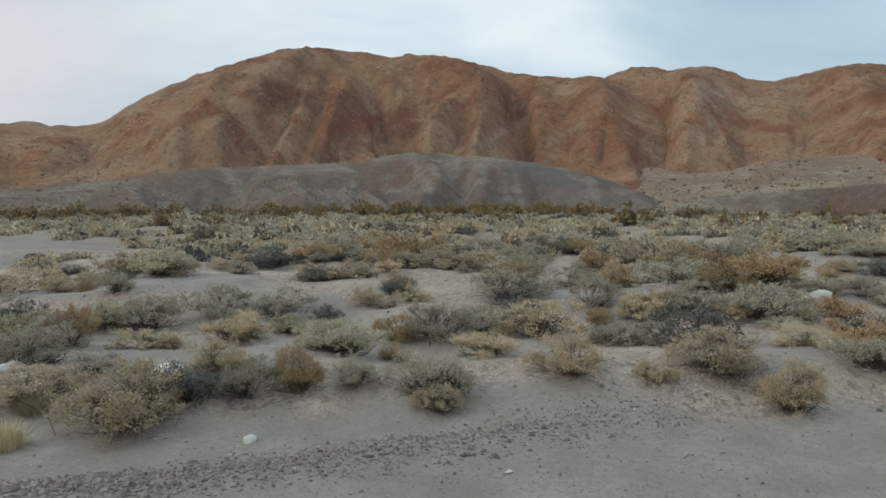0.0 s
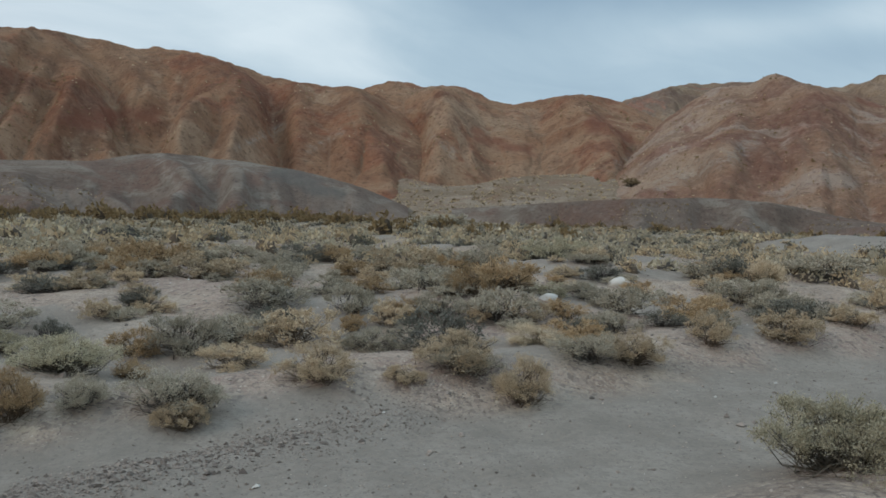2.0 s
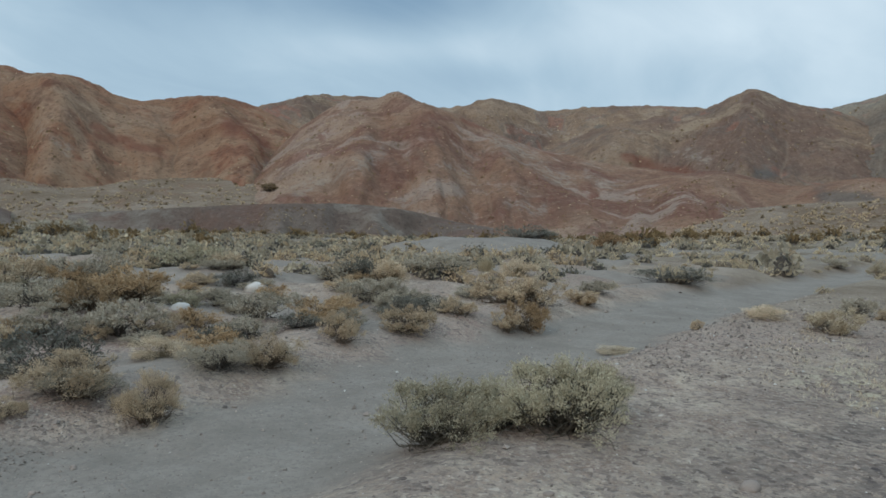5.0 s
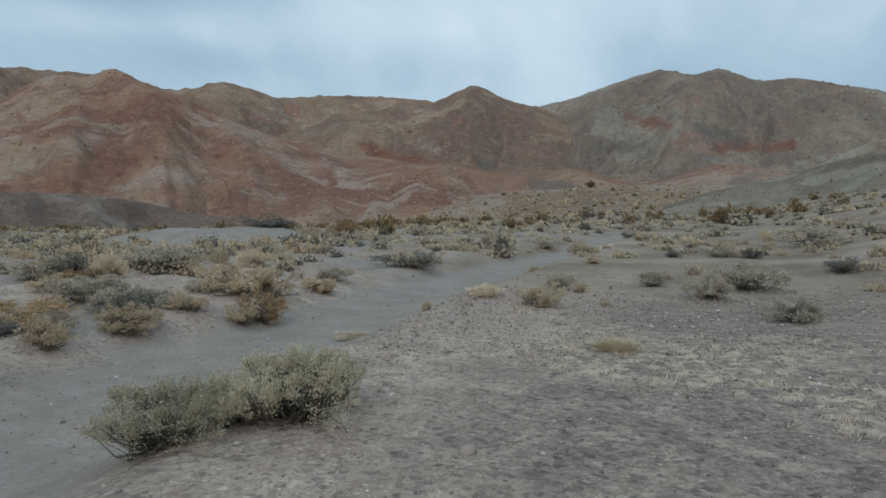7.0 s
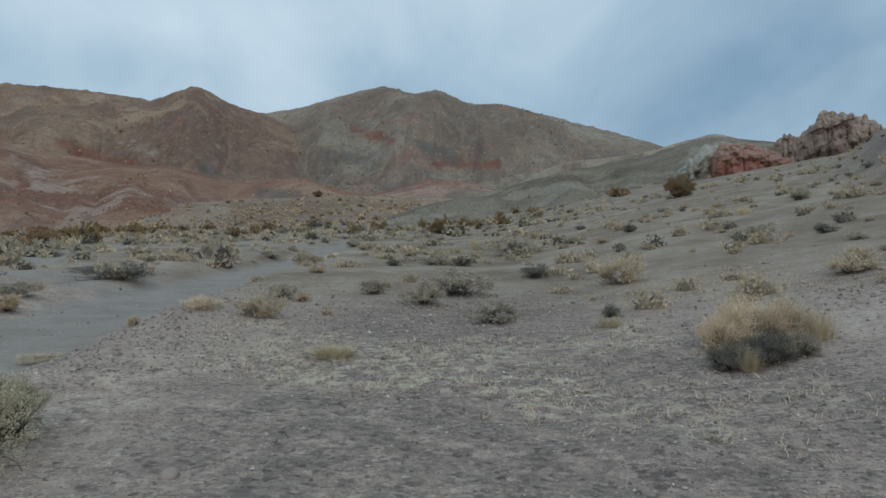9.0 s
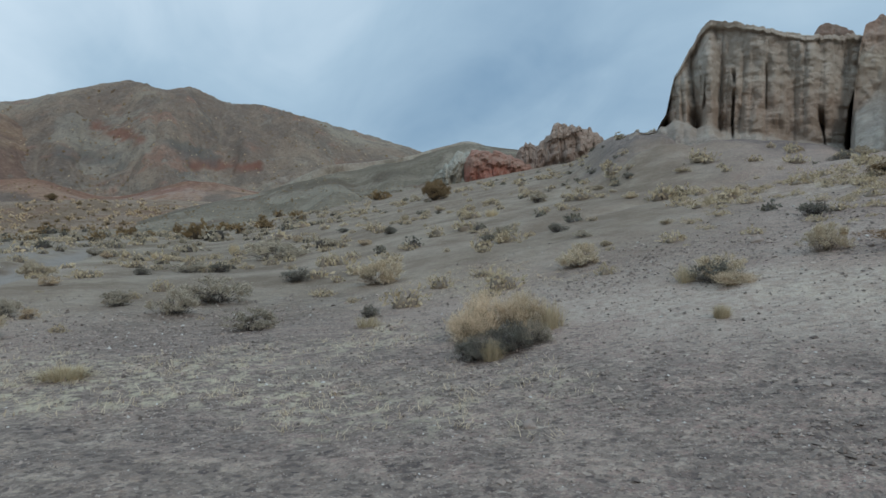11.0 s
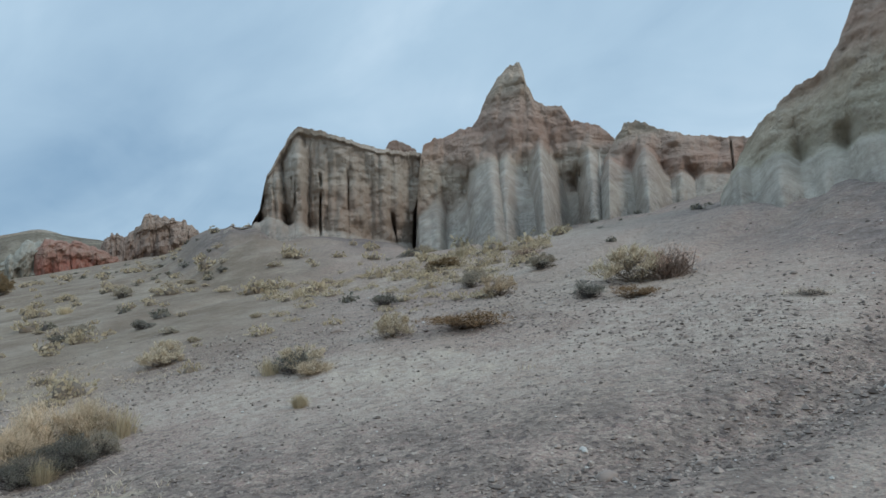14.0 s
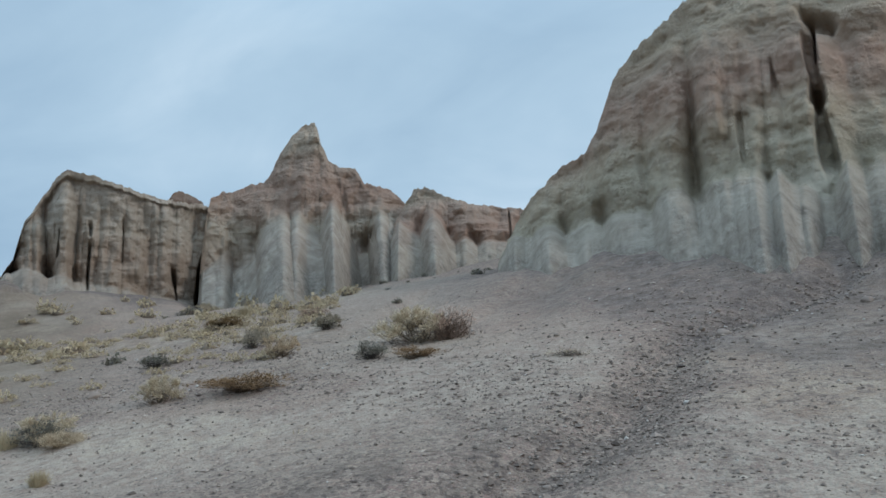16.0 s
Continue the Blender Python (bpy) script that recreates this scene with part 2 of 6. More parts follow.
def ground_material():
    m = Mat("desert_ground", 0.95, 0.15)
    big, mid, fine = m.noise(0.12, 4), m.noise(1.3, 6, 0.65), m.noise(14, 5, 0.75)
    grit, chips = m.cells(48, "Color"), m.cells(19, "Color")
    sand = m.ramp(mid, [(0.35, (0.228, 0.193, 0.162)), (0.65, (0.312, 0.270, 0.230))])
    sand = m.mix(m.math("MULTIPLY", m.band(fine, 0.45, 0.6), 0.55), sand, (0.212, 0.184, 0.156))
    sand = m.mix(m.math("MULTIPLY", m.band(grit, 0.72, 0.92), 0.5), sand, (0.170, 0.146, 0.127))
    soil = m.ramp(mid, [(0.38, (0.235, 0.165, 0.128)), (0.5, (0.375, 0.282, 0.213)), (0.62, (0.50, 0.408, 0.312))])
    soil = m.mix(m.math("MULTIPLY", m.band(big, 0.46, 0.56), 0.6), soil, (0.290, 0.196, 0.175))
    grain = m.ramp(grit, [(0.0, (0.116, 0.086, 0.077)), (0.35, (0.325, 0.255, 0.206)), (0.8, (0.468, 0.380, 0.302)), (1.0, (0.726, 0.645, 0.538))])
    soil = m.mix(m.math("MULTIPLY", m.band(fine, 0.42, 0.56), 0.8), soil, grain)
    coarse = m.ramp(chips, [(0.0, (0.083, 0.064, 0.060)), (0.45, (0.286, 0.224, 0.185)), (0.9, (0.440, 0.354, 0.283)), (1.0, (0.682, 0.593, 0.490))])
    soil = m.mix(m.math("MULTIPLY", m.band(m.noise(4.5, 5, 0.75), 0.46, 0.56), 0.8), soil, coarse)
    dark = m.math("MULTIPLY", m.attr("gravel"), m.band(m.math("ADD", m.math("MULTIPLY", m.noise(2.1, 5, 0.7), 0.5), m.math("MULTIPLY", m.noise(11, 5, 0.8), 0.5)), 0.40, 0.56))
    soil = m.mix(m.math("MULTIPLY", dark, 0.9), soil, m.mix(0.5, coarse, (0.058, 0.048, 0.046)))
    soil = m.mix(m.math("MULTIPLY", m.attr("dust"), m.math("ADD", m.math("MULTIPLY", m.band(m.noise(6.0, 6, 0.75), 0.42, 0.58), 0.45), 0.12)), soil, (0.53, 0.452, 0.368))
    straw = m.math("MULTIPLY", m.attr("straw"), m.band(m.noise(4.0, 6, 0.75), 0.48, 0.6))
    soil = m.mix(m.math("MULTIPLY", straw, 0.75), soil, (0.52, 0.45, 0.32))
    rubble = m.ramp(m.noise(3.0, 7, 0.8), [(0.38, (0.075, 0.060, 0.056)), (0.5, (0.152, 0.124, 0.114)), (0.62, (0.26, 0.222, 0.20))])
    soil = m.mix(m.math("MULTIPLY", m.attr("scree"), m.math("ADD", m.math("MULTIPLY", m.band(mid, 0.40, 0.58), 0.5), 0.5)), soil, rubble)
    far = m.ramp(m.noise(0.35, 6, 0.7), [(0.4, (0.155, 0.115, 0.076)), (0.52, (0.24, 0.192, 0.138)), (0.62, (0.32, 0.268, 0.205))])
    soil = m.mix(m.attr("plain"), soil, far)
    both = m.mix(m.attr("sand"), soil, sand)
    h = m.math("ADD", m.math("MULTIPLY", mid, 0.6), m.math("ADD", m.math("MULTIPLY", fine, 0.4), m.math("MULTIPLY", m.math("MULTIPLY", m.cells(30), m.math("SUBTRACT", 1.0, m.attr("sand"))), 0.35)))
    return m.done(both, h, 0.7, 0.07)


def hill_material(name, base, tones, dark, size=1.0, streak=0.5):
    """Weathered badland slopes: broad tones of the beds, rills down the slope, gravel and scrub specks."""
    m = Mat(name, 0.97, 0.1)
    big = m.noise(0.011 / size, 6, 0.62, distort=0.7)
    bed = m.noise(0.022 / size, 6, 0.62, stretch=(1, 1, 1.3), turn=(14, 22, 0), distort=0.8)
    wash = m.attr("wash")
    rill = m.noise(0.06 / size, 8, 0.72, stretch=(1, 1, 0.35))
    col = m.ramp(big, [(0.4, base[0]), (0.5, base[1]), (0.6, base[2])])
    for k, (lo, hi, tone, amount) in enumerate(tones):
        f = bed if k % 2 == 0 else m.noise((0.014 + 0.008 * k) / size, 6, 0.65, distort=0.8, stretch=(1, 1, 1.6), turn=(20 * k, -15 * k, 40 * k))
        col = m.mix(m.math("MULTIPLY", m.band(f, lo - 0.02, hi - 0.05), amount), col, tone)
    col = m.mix(m.math("MULTIPLY", m.band(rill, 0.47, 0.6), streak), col, dark)
    tuft = m.noise(0.30 / size, 5, 0.8)
    col = m.mix(m.math("MULTIPLY", m.band(tuft, 0.5, 0.6), 0.22), col, tuple(min(1.0, 1.3 * c + 0.02) for c in base[2]))
    col = m.mix(m.math("MULTIPLY", m.band(m.noise(0.55 / size, 4, 0.8), 0.54, 0.62), 0.55), col, tuple(0.55 * c for c in dark))
    col = m.mix(m.math("MULTIPLY", wash, 0.4), col, m.mix(0.5, base[2], (0.33, 0.26, 0.185)))
    speck = m.noise(0.22 / size, 5, 0.8)
    col = m.mix(m.math("MULTIPLY", m.attr("chalk"), m.math("ADD", m.math("MULTIPLY", m.band(speck, 0.42, 0.6), 0.42), 0.02)), col, (0.44, 0.385, 0.32))
    col = m.mix(m.math("MULTIPLY", m.attr("rust"), 0.7), col, (0.22, 0.085, 0.055))
    col = m.mix(m.math("MULTIPLY", m.attr("slate"), 0.6), col, (0.125, 0.122, 0.112))
    return m.done(col, m.math("ADD", rill, m.math("ADD", m.math("MULTIPLY", m.noise(0.35 / size, 6, 0.8), 0.8), m.math("MULTIPLY", m.noise(0.13 / size, 5, 0.7, distort=1.2), 0.6))), 0.8, 2.6 * size)


def cliff_material(name, stops, z0, z1, cap=None):
    """Soft layered sandstone: beds by height, wavering, with pale wash streaks."""
    m = Mat(name, 0.95, 0.12)
    z = m.math("ADD", m.xyz(2), m.math("MULTIPLY", m.math("SUBTRACT", m.noise(0.22, 4, 0.6), 0.5), 3.2))
    f = m.node("ShaderNodeMapRange", Value=z)
    f.inputs[1].default_value, f.inputs[2].default_value = z0, z1
    col = m.ramp(f.outputs[0], stops)
    thin = m.noise(0.9, 6, 0.7, stretch=(0.35, 0.35, 1.6), distort=0.4)
    col = m.mix(m.math("MULTIPLY", m.band(thin, 0.5, 0.62), 0.14), col, (0.23, 0.17, 0.135))
    wash = m.noise(1.5, 5, 0.65, stretch=(1.2, 1.2, 0.2), distort=0.15)
    col = m.mix(m.math("MULTIPLY", m.band(wash, 0.48, 0.62), 0.25), col, (0.37, 0.335, 0.28))
    col = m.mix(m.math("MULTIPLY", m.band(m.noise(2.4, 6, 0.75), 0.53, 0.66), 0.35), col, (0.19, 0.14, 0.11))
    broad = m.math("SUBTRACT", m.noise(0.45, 6, 0.7, distort=0.6), 0.5)
    clay = m.ramp(m.noise(0.7, 6, 0.72, stretch=(1, 1, 0.6), distort=0.2), [(0.38, (0.30, 0.250, 0.206)), (0.5, (0.395, 0.340, 0.283)), (0.62, (0.49, 0.432, 0.365))])
    scree = m.ramp(m.noise(3.5, 6, 0.8), [(0.4, (0.17, 0.14, 0.12)), (0.5, (0.29, 0.25, 0.215)), (0.62, (0.40, 0.355, 0.305))])
    clay = m.mix(m.band(m.math("ADD", m.attr("foot"), m.math("MULTIPLY", broad, 2.2)), 0.5, 0.95), clay, scree)
    col = m.mix(m.math("MULTIPLY", m.band(m.math("ADD", m.attr("apron"), m.math("MULTIPLY", broad, 2.2)), 0.3, 1.0), 0.7), col, clay)
    h = m.math("ADD", m.math("MULTIPLY", m.math("MULTIPLY", thin, m.math("SUBTRACT", 1.0, m.attr("apron"))), 0.3), m.math("ADD", m.noise(2.2, 7, 0.72), m.math("MULTIPLY", m.cells(1.6), 0.5)))
    return m.done(col, h, 0.9, 0.3)


def plain_material(name, a, b, rough=0.85, scale=6.0, vary=0.35, leafy=False):
    """Leaf, twig or stone: two tones, each object and each island a little different."""
    m = Mat(name, rough, 0.2)
    geo = m.n.new("ShaderNodeNewGeometry")
    info = m.n.new("ShaderNodeObjectInfo")
    f = m.math("ADD", m.math("MULTIPLY", geo.outputs["Random Per Island"], 0.65), m.math("MULTIPLY", m.noise(scale, 3), 0.35))
    col = m.ramp(f, [(0.1, a), (0.9, b)])
    hsv = m.node("ShaderNodeHueSaturation", Color=col, Value=m.math("ADD", m.math("MULTIPLY", info.outputs["Random"], vary), 1 - vary / 2))
    if leafy:
        tr = m.node("ShaderNodeBsdfTranslucent", Color=hsv.outputs[0])
        both = m.n.new("ShaderNodeMixShader")
        both.inputs[0].default_value = 0.2
        m.done(hsv.outputs[0])
        m.l.new(m.b.outputs[0], both.inputs[1])
        m.l.new(tr.outputs[0], both.inputs[2])
        m.l.new(both.outputs[0], m.n["Material Output"].inputs[0])
        return m.m
    return m.done(hsv.outputs[0])


GROUND = ground_material()
RED_HILL = hill_material("red_hill", [(0.238, 0.117, 0.071), (0.306, 0.166, 0.098), (0.360, 0.222, 0.140)],
                         [(0.52, 0.66, (0.289, 0.105, 0.060), 0.7), (0.54, 0.66, (0.385, 0.258, 0.171), 0.7), (0.58, 0.68, (0.167, 0.087, 0.060), 0.5)], (0.154, 0.082, 0.056))
GREY_RIDGE = hill_material("grey_ridge", [(0.162, 0.115, 0.091), (0.204, 0.154, 0.124), (0.243, 0.192, 0.155)],
                           [(0.54, 0.64, (0.278, 0.235, 0.191), 0.7), (0.53, 0.64, (0.185, 0.110, 0.084), 0.7)], (0.139, 0.101, 0.082), 0.45, 0.5)
STREAK_HILL = hill_material("streaked_hill", [(0.224, 0.114, 0.080), (0.301, 0.172, 0.112), (0.373, 0.251, 0.175)],
                            [(0.56, 0.66, (0.464, 0.429, 0.352), 0.8), (0.55, 0.66, (0.197, 0.094, 0.069), 0.7), (0.56, 0.64, (0.309, 0.129, 0.086), 0.4)], (0.195, 0.116, 0.081), 0.8)
BROWN_HILL = hill_material("brown_hill", [(0.217, 0.137, 0.101), (0.294, 0.196, 0.130), (0.357, 0.259, 0.184)],
                           [(0.55, 0.66, (0.188, 0.166, 0.143), 0.6), (0.57, 0.68, (0.420, 0.316, 0.214), 0.6), (0.6, 0.7, (0.350, 0.146, 0.094), 0.6)], (0.157, 0.106, 0.082))
PATCH_HILL = hill_material("patched_hill", [(0.214, 0.160, 0.123), (0.281, 0.214, 0.158), (0.327, 0.274, 0.208)],
                           [(0.56, 0.66, (0.192, 0.199, 0.177), 0.35), (0.57, 0.66, (0.363, 0.170, 0.117), 0.35), (0.58, 0.66, (0.409, 0.347, 0.264), 0.35)], (0.147, 0.123, 0.105))
GREEN_RIDGE = hill_material("grey_green_ridge", [(0.158, 0.125, 0.092), (0.201, 0.171, 0.127), (0.264, 0.224, 0.168)],
                            [(0.55, 0.66, (0.351, 0.306, 0.236), 0.7), (0.58, 0.66, (0.198, 0.134, 0.103), 0.6)], (0.167, 0.139, 0.105), 0.35, 0.3)
CREST = hill_material("pale_crest", [(0.347, 0.302, 0.236), (0.420, 0.370, 0.294), (0.447, 0.415, 0.345)], [(0.55, 0.66, (0.277, 0.215, 0.166), 0.7)], (0.276, 0.225, 0.175), 0.2, 0.5)
FAN = hill_material("scrub_fan", [(0.210, 0.147, 0.099), (0.261, 0.194, 0.139), (0.313, 0.240, 0.179)], [(0.54, 0.66, (0.237, 0.137, 0.093), 0.6), (0.56, 0.66, (0.347, 0.278, 0.222), 0.6)], (0.206, 0.146, 0.094), 0.3, 0.5)

# ---------------------------------------------------------------- mesh helpers


def mesh_of(name, verts, faces, material, shade=True):
    me = bpy.data.meshes.new(name)
    verts, faces = np.asarray(verts, np.float32), np.asarray(faces, np.int32)
    k = faces.shape[1]
    me.vertices.add(len(verts))
    me.vertices.foreach_set("co", verts.ravel())
    me.loops.add(faces.size)
    me.loops.foreach_set("vertex_index", faces.ravel())
    me.polygons.add(len(faces))
    me.polygons.foreach_set("loop_start", np.arange(0, faces.size, k, dtype=np.int32))
    me.polygons.foreach_set("use_smooth", np.full(len(faces), shade))
    me.update(calc_edges=True)
    me.validate()
    me.materials.append(material)
    return me


def part(name, me, parent, label=""):
    ob = new(name, me)
    ob.parent = parent
    return tagged(ob, label)


def grid_faces(rows, cols, wrap=False):
    i, j = np.meshgrid(np.arange(rows - 1), np.arange(cols if wrap else cols - 1), indexing="ij")
    a, b = i * cols + j, i * cols + (j + 1) % cols
    return np.stack([a, b, b + cols, a + cols], -1).reshape(-1, 4)


def weights(me, name, values):
    at = me.attributes.new(name, "FLOAT", "POINT")
    at.data.foreach_set("value", np.asarray(values, np.float32))


# ---------------------------------------------------------------- the ground, out to the horizon
def build_ground():
    radii = np.concatenate([np.linspace(0.0, 2.0, 8)[:-1], np.geomspace(2.0, 60.0, 215)[:-1], np.geomspace(60, 4200, 54)])
    az = np.concatenate([np.linspace(45, -205, 520), np.linspace(-205, -315, 60)[1:-1]])
    R, A = np.meshgrid(radii, az, indexing="ij")
    X, Y = polar(A, R)
    Z = ground_z(X, Y)
    # beyond the valley the plain goes on level
    Z = np.where(R > 400, Z * smooth(900, 400, R), Z)
    me = mesh_of("ground", np.stack([X, Y, Z], -1).reshape(-1, 3), grid_faces(len(radii), len(az), True), GROUND)
    s = sand_mask(X, Y)
    side = track_side(X, Y) - track_half(X)
    bank = smooth(0.0, 0.8, side) * smooth(-0.15, 0.25, fbm(X * 0.5, Y * 0.5, 3, 8) + 0.25 - 0.012 * R)
    weights(me, "sand", np.maximum(np.maximum(s, 0.85 * bank), smooth(0.25, 0.6, np.exp(-((X - 29.0) ** 2 + (Y - 22.8) ** 2) / 40.0))).ravel())
    # dark gravel sheets on the slope, and along the track
    grav = smooth(-0.15, 0.35, fbm(X * 0.28 + 0.2 * Y, Y * 0.2 - X * 0.1, 4, 61)) * smooth(2.0, 0.0, Y) * (0.45 + 0.55 * smooth(-6.5, -3.0, Y))
    rill = np.exp(-((rill_side(X, Y) + 0.3 * vnoise(X * 1.3, Y * 1.3, 91)) / 0.6) ** 2) * smooth(-2.5, -5, Y) + 0.8 * np.exp(-((X - 4.2) / 2.6) ** 2 - ((Y + 4.8) / 1.5) ** 2) + 0.8 * np.exp(-((X - 2.6) / 2.2) ** 2 - ((Y + 6.5) / 2.2) ** 2) + np.exp(-((X - 5.2) / 3.2) ** 2 - ((Y + 0.9) / 2.3) ** 2) + 0.7 * np.exp(-((X - 3.6) / 1.2) ** 2 - ((Y - 3.3) / 0.7) ** 2)
    weights(me, "gravel", np.clip(grav + rill + 0.6 * smooth(3, 5, X) * smooth(-5, -2.5, Y) * smooth(3, 1, Y), 0, 1).ravel())
    straw = smooth(0.05, 0.5, fbm(X * 0.22, Y * 0.3, 3, 71)) * smooth(-9, -2, Y) * smooth(3.5, 1.5, Y) * smooth(4, 7, X)
    weights(me, "straw", straw.ravel())
    wide = smooth(-132, -139, np.degrees(np.arctan2(-X, Y))) * smooth(-166, -158, np.degrees(np.arctan2(-X, Y)))
    weights(me, "dust", (smooth(-3.0, -6.5, Y) * np.maximum(smooth(17, 10, R), 0.5 * wide * smooth(36, 26, R)) * smooth(-0.2, 0.25, fbm(X * 0.3, Y * 0.3, 3, 67) + 0.15) * (1 - np.clip(rill, 0, 1))).ravel())
    # grey-violet scree under the cliffs
    near_az = np.degrees(np.arctan2(-(X - STAND[0]), Y - STAND[1]))
    near_az = np.where(near_az > 60, near_az - 360, near_az)
    edge = np.interp(near_az, [-205, -185, -172, -160, -150, -140, -130, -122], [9, 9, 13, 16, 27, 33, 33, 40])
    scree = smooth(0.0, 0.2, (R - edge * (1 + 0.18 * fbm(X * 0.2, Y * 0.2, 3, 66))) / edge) * smooth(-118, -123, near_az) * smooth(-300, -230, near_az) * smooth(75, 60, R)
    scree = scree * np.interp(near_az, [-190, -172, -160, -146, -135, -122], [0.7, 0.7, 0.4, 0.15, 0.9, 1.0])
    weights(me, "scree", scree.ravel())
    weights(me, "plain", (np.maximum(smooth(14, 40, R) * smooth(-14, 4, Y) * 0.9, 0.7 * smooth(9, 22, R) * smooth(-136, -124, near_az) * smooth(-60, -72, near_az)) * (1 - 0.85 * scree)).ravel())
    return tagged(new("ground", me), "pale sandy desert floor with gravel, a dry wash and a stony slope", "ground", kind="structure")


build_ground()


# ---------------------------------------------------------------- hills
def erode(Z, dx, dy, k, rounds, soften):
    """Running water cuts gullies into a slope (stream power), rain rounds it. The first and last row stay."""
    rows, cols = Z.shape
    steps = [(i, j, math.hypot(i * dy, j * dx)) for i in (-1, 0, 1) for j in (-1, 0, 1) if i or j]
    index = np.arange(rows * cols).reshape(rows, cols)
    flow = None
    for _ in range(rounds):
        P = np.pad(Z, 1, constant_values=1e9)
        best, to, far = np.zeros_like(Z), index.copy(), np.ones_like(Z)
        for i, j, d in steps:
            drop = (Z - P[1 + i:1 + i + rows, 1 + j:1 + j + cols]) / d
            more = drop > best
            best[more], far[more] = drop[more], d
            to[more] = (index + i * cols + j)[more]
        order, down = np.argsort(-Z.ravel()).tolist(), to.ravel().tolist()
        area = [dx * dy] * Z.size
        for i in order:
            j = down[i]
            if j != i:
                area[j] += area[i]
        flow = np.array(area).reshape(rows, cols)
        cut = k * flow ** 0.45 / far
        cut[0], cut[-1] = 0, 0
        cut, z = cut.ravel().tolist(), Z.ravel().tolist()
        for i in reversed(order):
            j = down[i]
            if j != i:
                z[i] = (z[i] + cut[i] * z[j]) / (1 + cut[i])
        Z = np.array(z).reshape(rows, cols)
        Q = np.pad(Z, 1, mode="edge")
        Z[1:-1] += soften * (Q[:-2, 1:-1] + Q[2:, 1:-1] + Q[1:-1, :-2] + Q[1:-1, 2:] - 4 * Z)[1:-1]
    return Z, flow


def hill(name, label, material, ridge, r_crest, r_base, gully=10.0, pitch=55.0, seed=1, spurs=(), step=0.17, rows=100, lift=0.5, cut=0.012, rounds=8, slant=0.0, stains=()):
    """A range seen from the valley. ridge: knots of azimuth and crest elevation in degrees; spurs: azimuth at the crest,
    azimuth at the foot, width in degrees, height in metres; slant: degrees by which its ribs lean to the left at the foot;
    stains: kind, azimuth and elevation of both ends and half width in degrees."""
    a0, a1 = max(k[0] for k in ridge), min(k[0] for k in ridge)
    az = np.linspace(a0, a1, int((a0 - a1) / step) + 2)
    crest = np.tan(np.radians(glide(az, ridge)))
    t = np.linspace(0, 1, rows)
    T, A = np.meshgrid(t, az, indexing="ij")
    rc = r_crest * (1 + 0.05 * fbm(az / 7.0, 0 * az, 3, seed + 50))
    rb = r_base * (1 + 0.06 * fbm(az / 4.0, 0 * az + 3, 3, seed + 60))
    R = rb + (rc - rb) * T
    zc = EYE + crest * rc
    zb = ground_z(*polar(az, rb)) - 1.0
    zc = np.maximum(zc, zb + 0.5)
    form = (1 - lift) * T ** 1.3 + lift * (T * T * (3 - 2 * T))
    Z = zb + (zc - zb) * form
    lat = np.radians(A) * r_crest
    belly = np.sin(np.pi * T ** 0.75) * smooth(0, 0.15, T) * smooth(1.0, 0.6, T)
    size = np.clip((zc - zb) / np.max(zc - zb), 0, 1)
    down = np.radians(A - slant * (1 - T)) * r_crest
    wx = down / pitch + 0.45 * vnoise(lat / (pitch * 2), R / (pitch * 2), seed + 3)
    Z = Z + 0.75 * gully * size * belly * (fbm(wx, R / (pitch * 3.2), 2, seed, 0.5) - 0.35)
    Z = Z + 0.20 * gully * size * belly * (np.abs(vnoise(wx * 2.6, R / (pitch * 1.7), seed + 11)) + 0.5 * np.abs(vnoise(wx * 5.7, R / pitch, seed + 12)) - 0.5)
    Z = Z + 0.05 * gully * size * belly * fbm(lat / 9, R / 9, 3, seed + 9)
    for top, foot, wide, high in spurs:
        mid = foot + (top - foot) * T + 0.4 * wide * vnoise(T * 4, 0 * T + top, seed + 5)
        Z = Z + 0.75 * high * np.exp(-((A - mid) / (1.15 * wide)) ** 2) * np.sin(np.pi * T) ** 0.8
    before = Z.copy()
    Z, flow = erode(Z, r_crest * radians(step), float(np.mean(rc - rb)) / rows, cut, rounds, 0.03)
    Z = before + (Z - before) * smooth(1.0, 0.72, T)
    Z[:-1] = np.minimum(Z[:-1], EYE + (R * crest)[:-1] * 0.995 - 0.1)
    Z = Z + 0.01 * (zc - zb) * fbm(lat / 5, R / 5, 3, seed + 70) * smooth(0, 0.1, T) * smooth(1.0, 0.97, T)
    Z[-1] += 0.012 * (zc - zb) * fbm(lat[-1] / 6, 0 * lat[-1], 3, seed + 71)
    back = np.linspace(0.06, 1.0, 12)[:, None]
    R, A = np.vstack([R, rc + (rc - rb) * back]), np.vstack([A, A[:12]])
    Z = np.vstack([Z, zc - (zc - zb) * (0.15 * back + 0.85 * back ** 2)])
    X, Y = polar(A, R)
    me = mesh_of(name, np.stack([X, Y, Z], -1).reshape(-1, 3), grid_faces(len(R), len(az)), material)
    weights(me, "wash", np.vstack([smooth(4.5, 8.5, np.log(flow)), 0 * A[:12]]).ravel())
    el = np.degrees(np.arctan2(Z - EYE, R))
    ragged = 0.55 * fbm(X / 9, Y / 9 + Z / 5, 4, seed + 80)
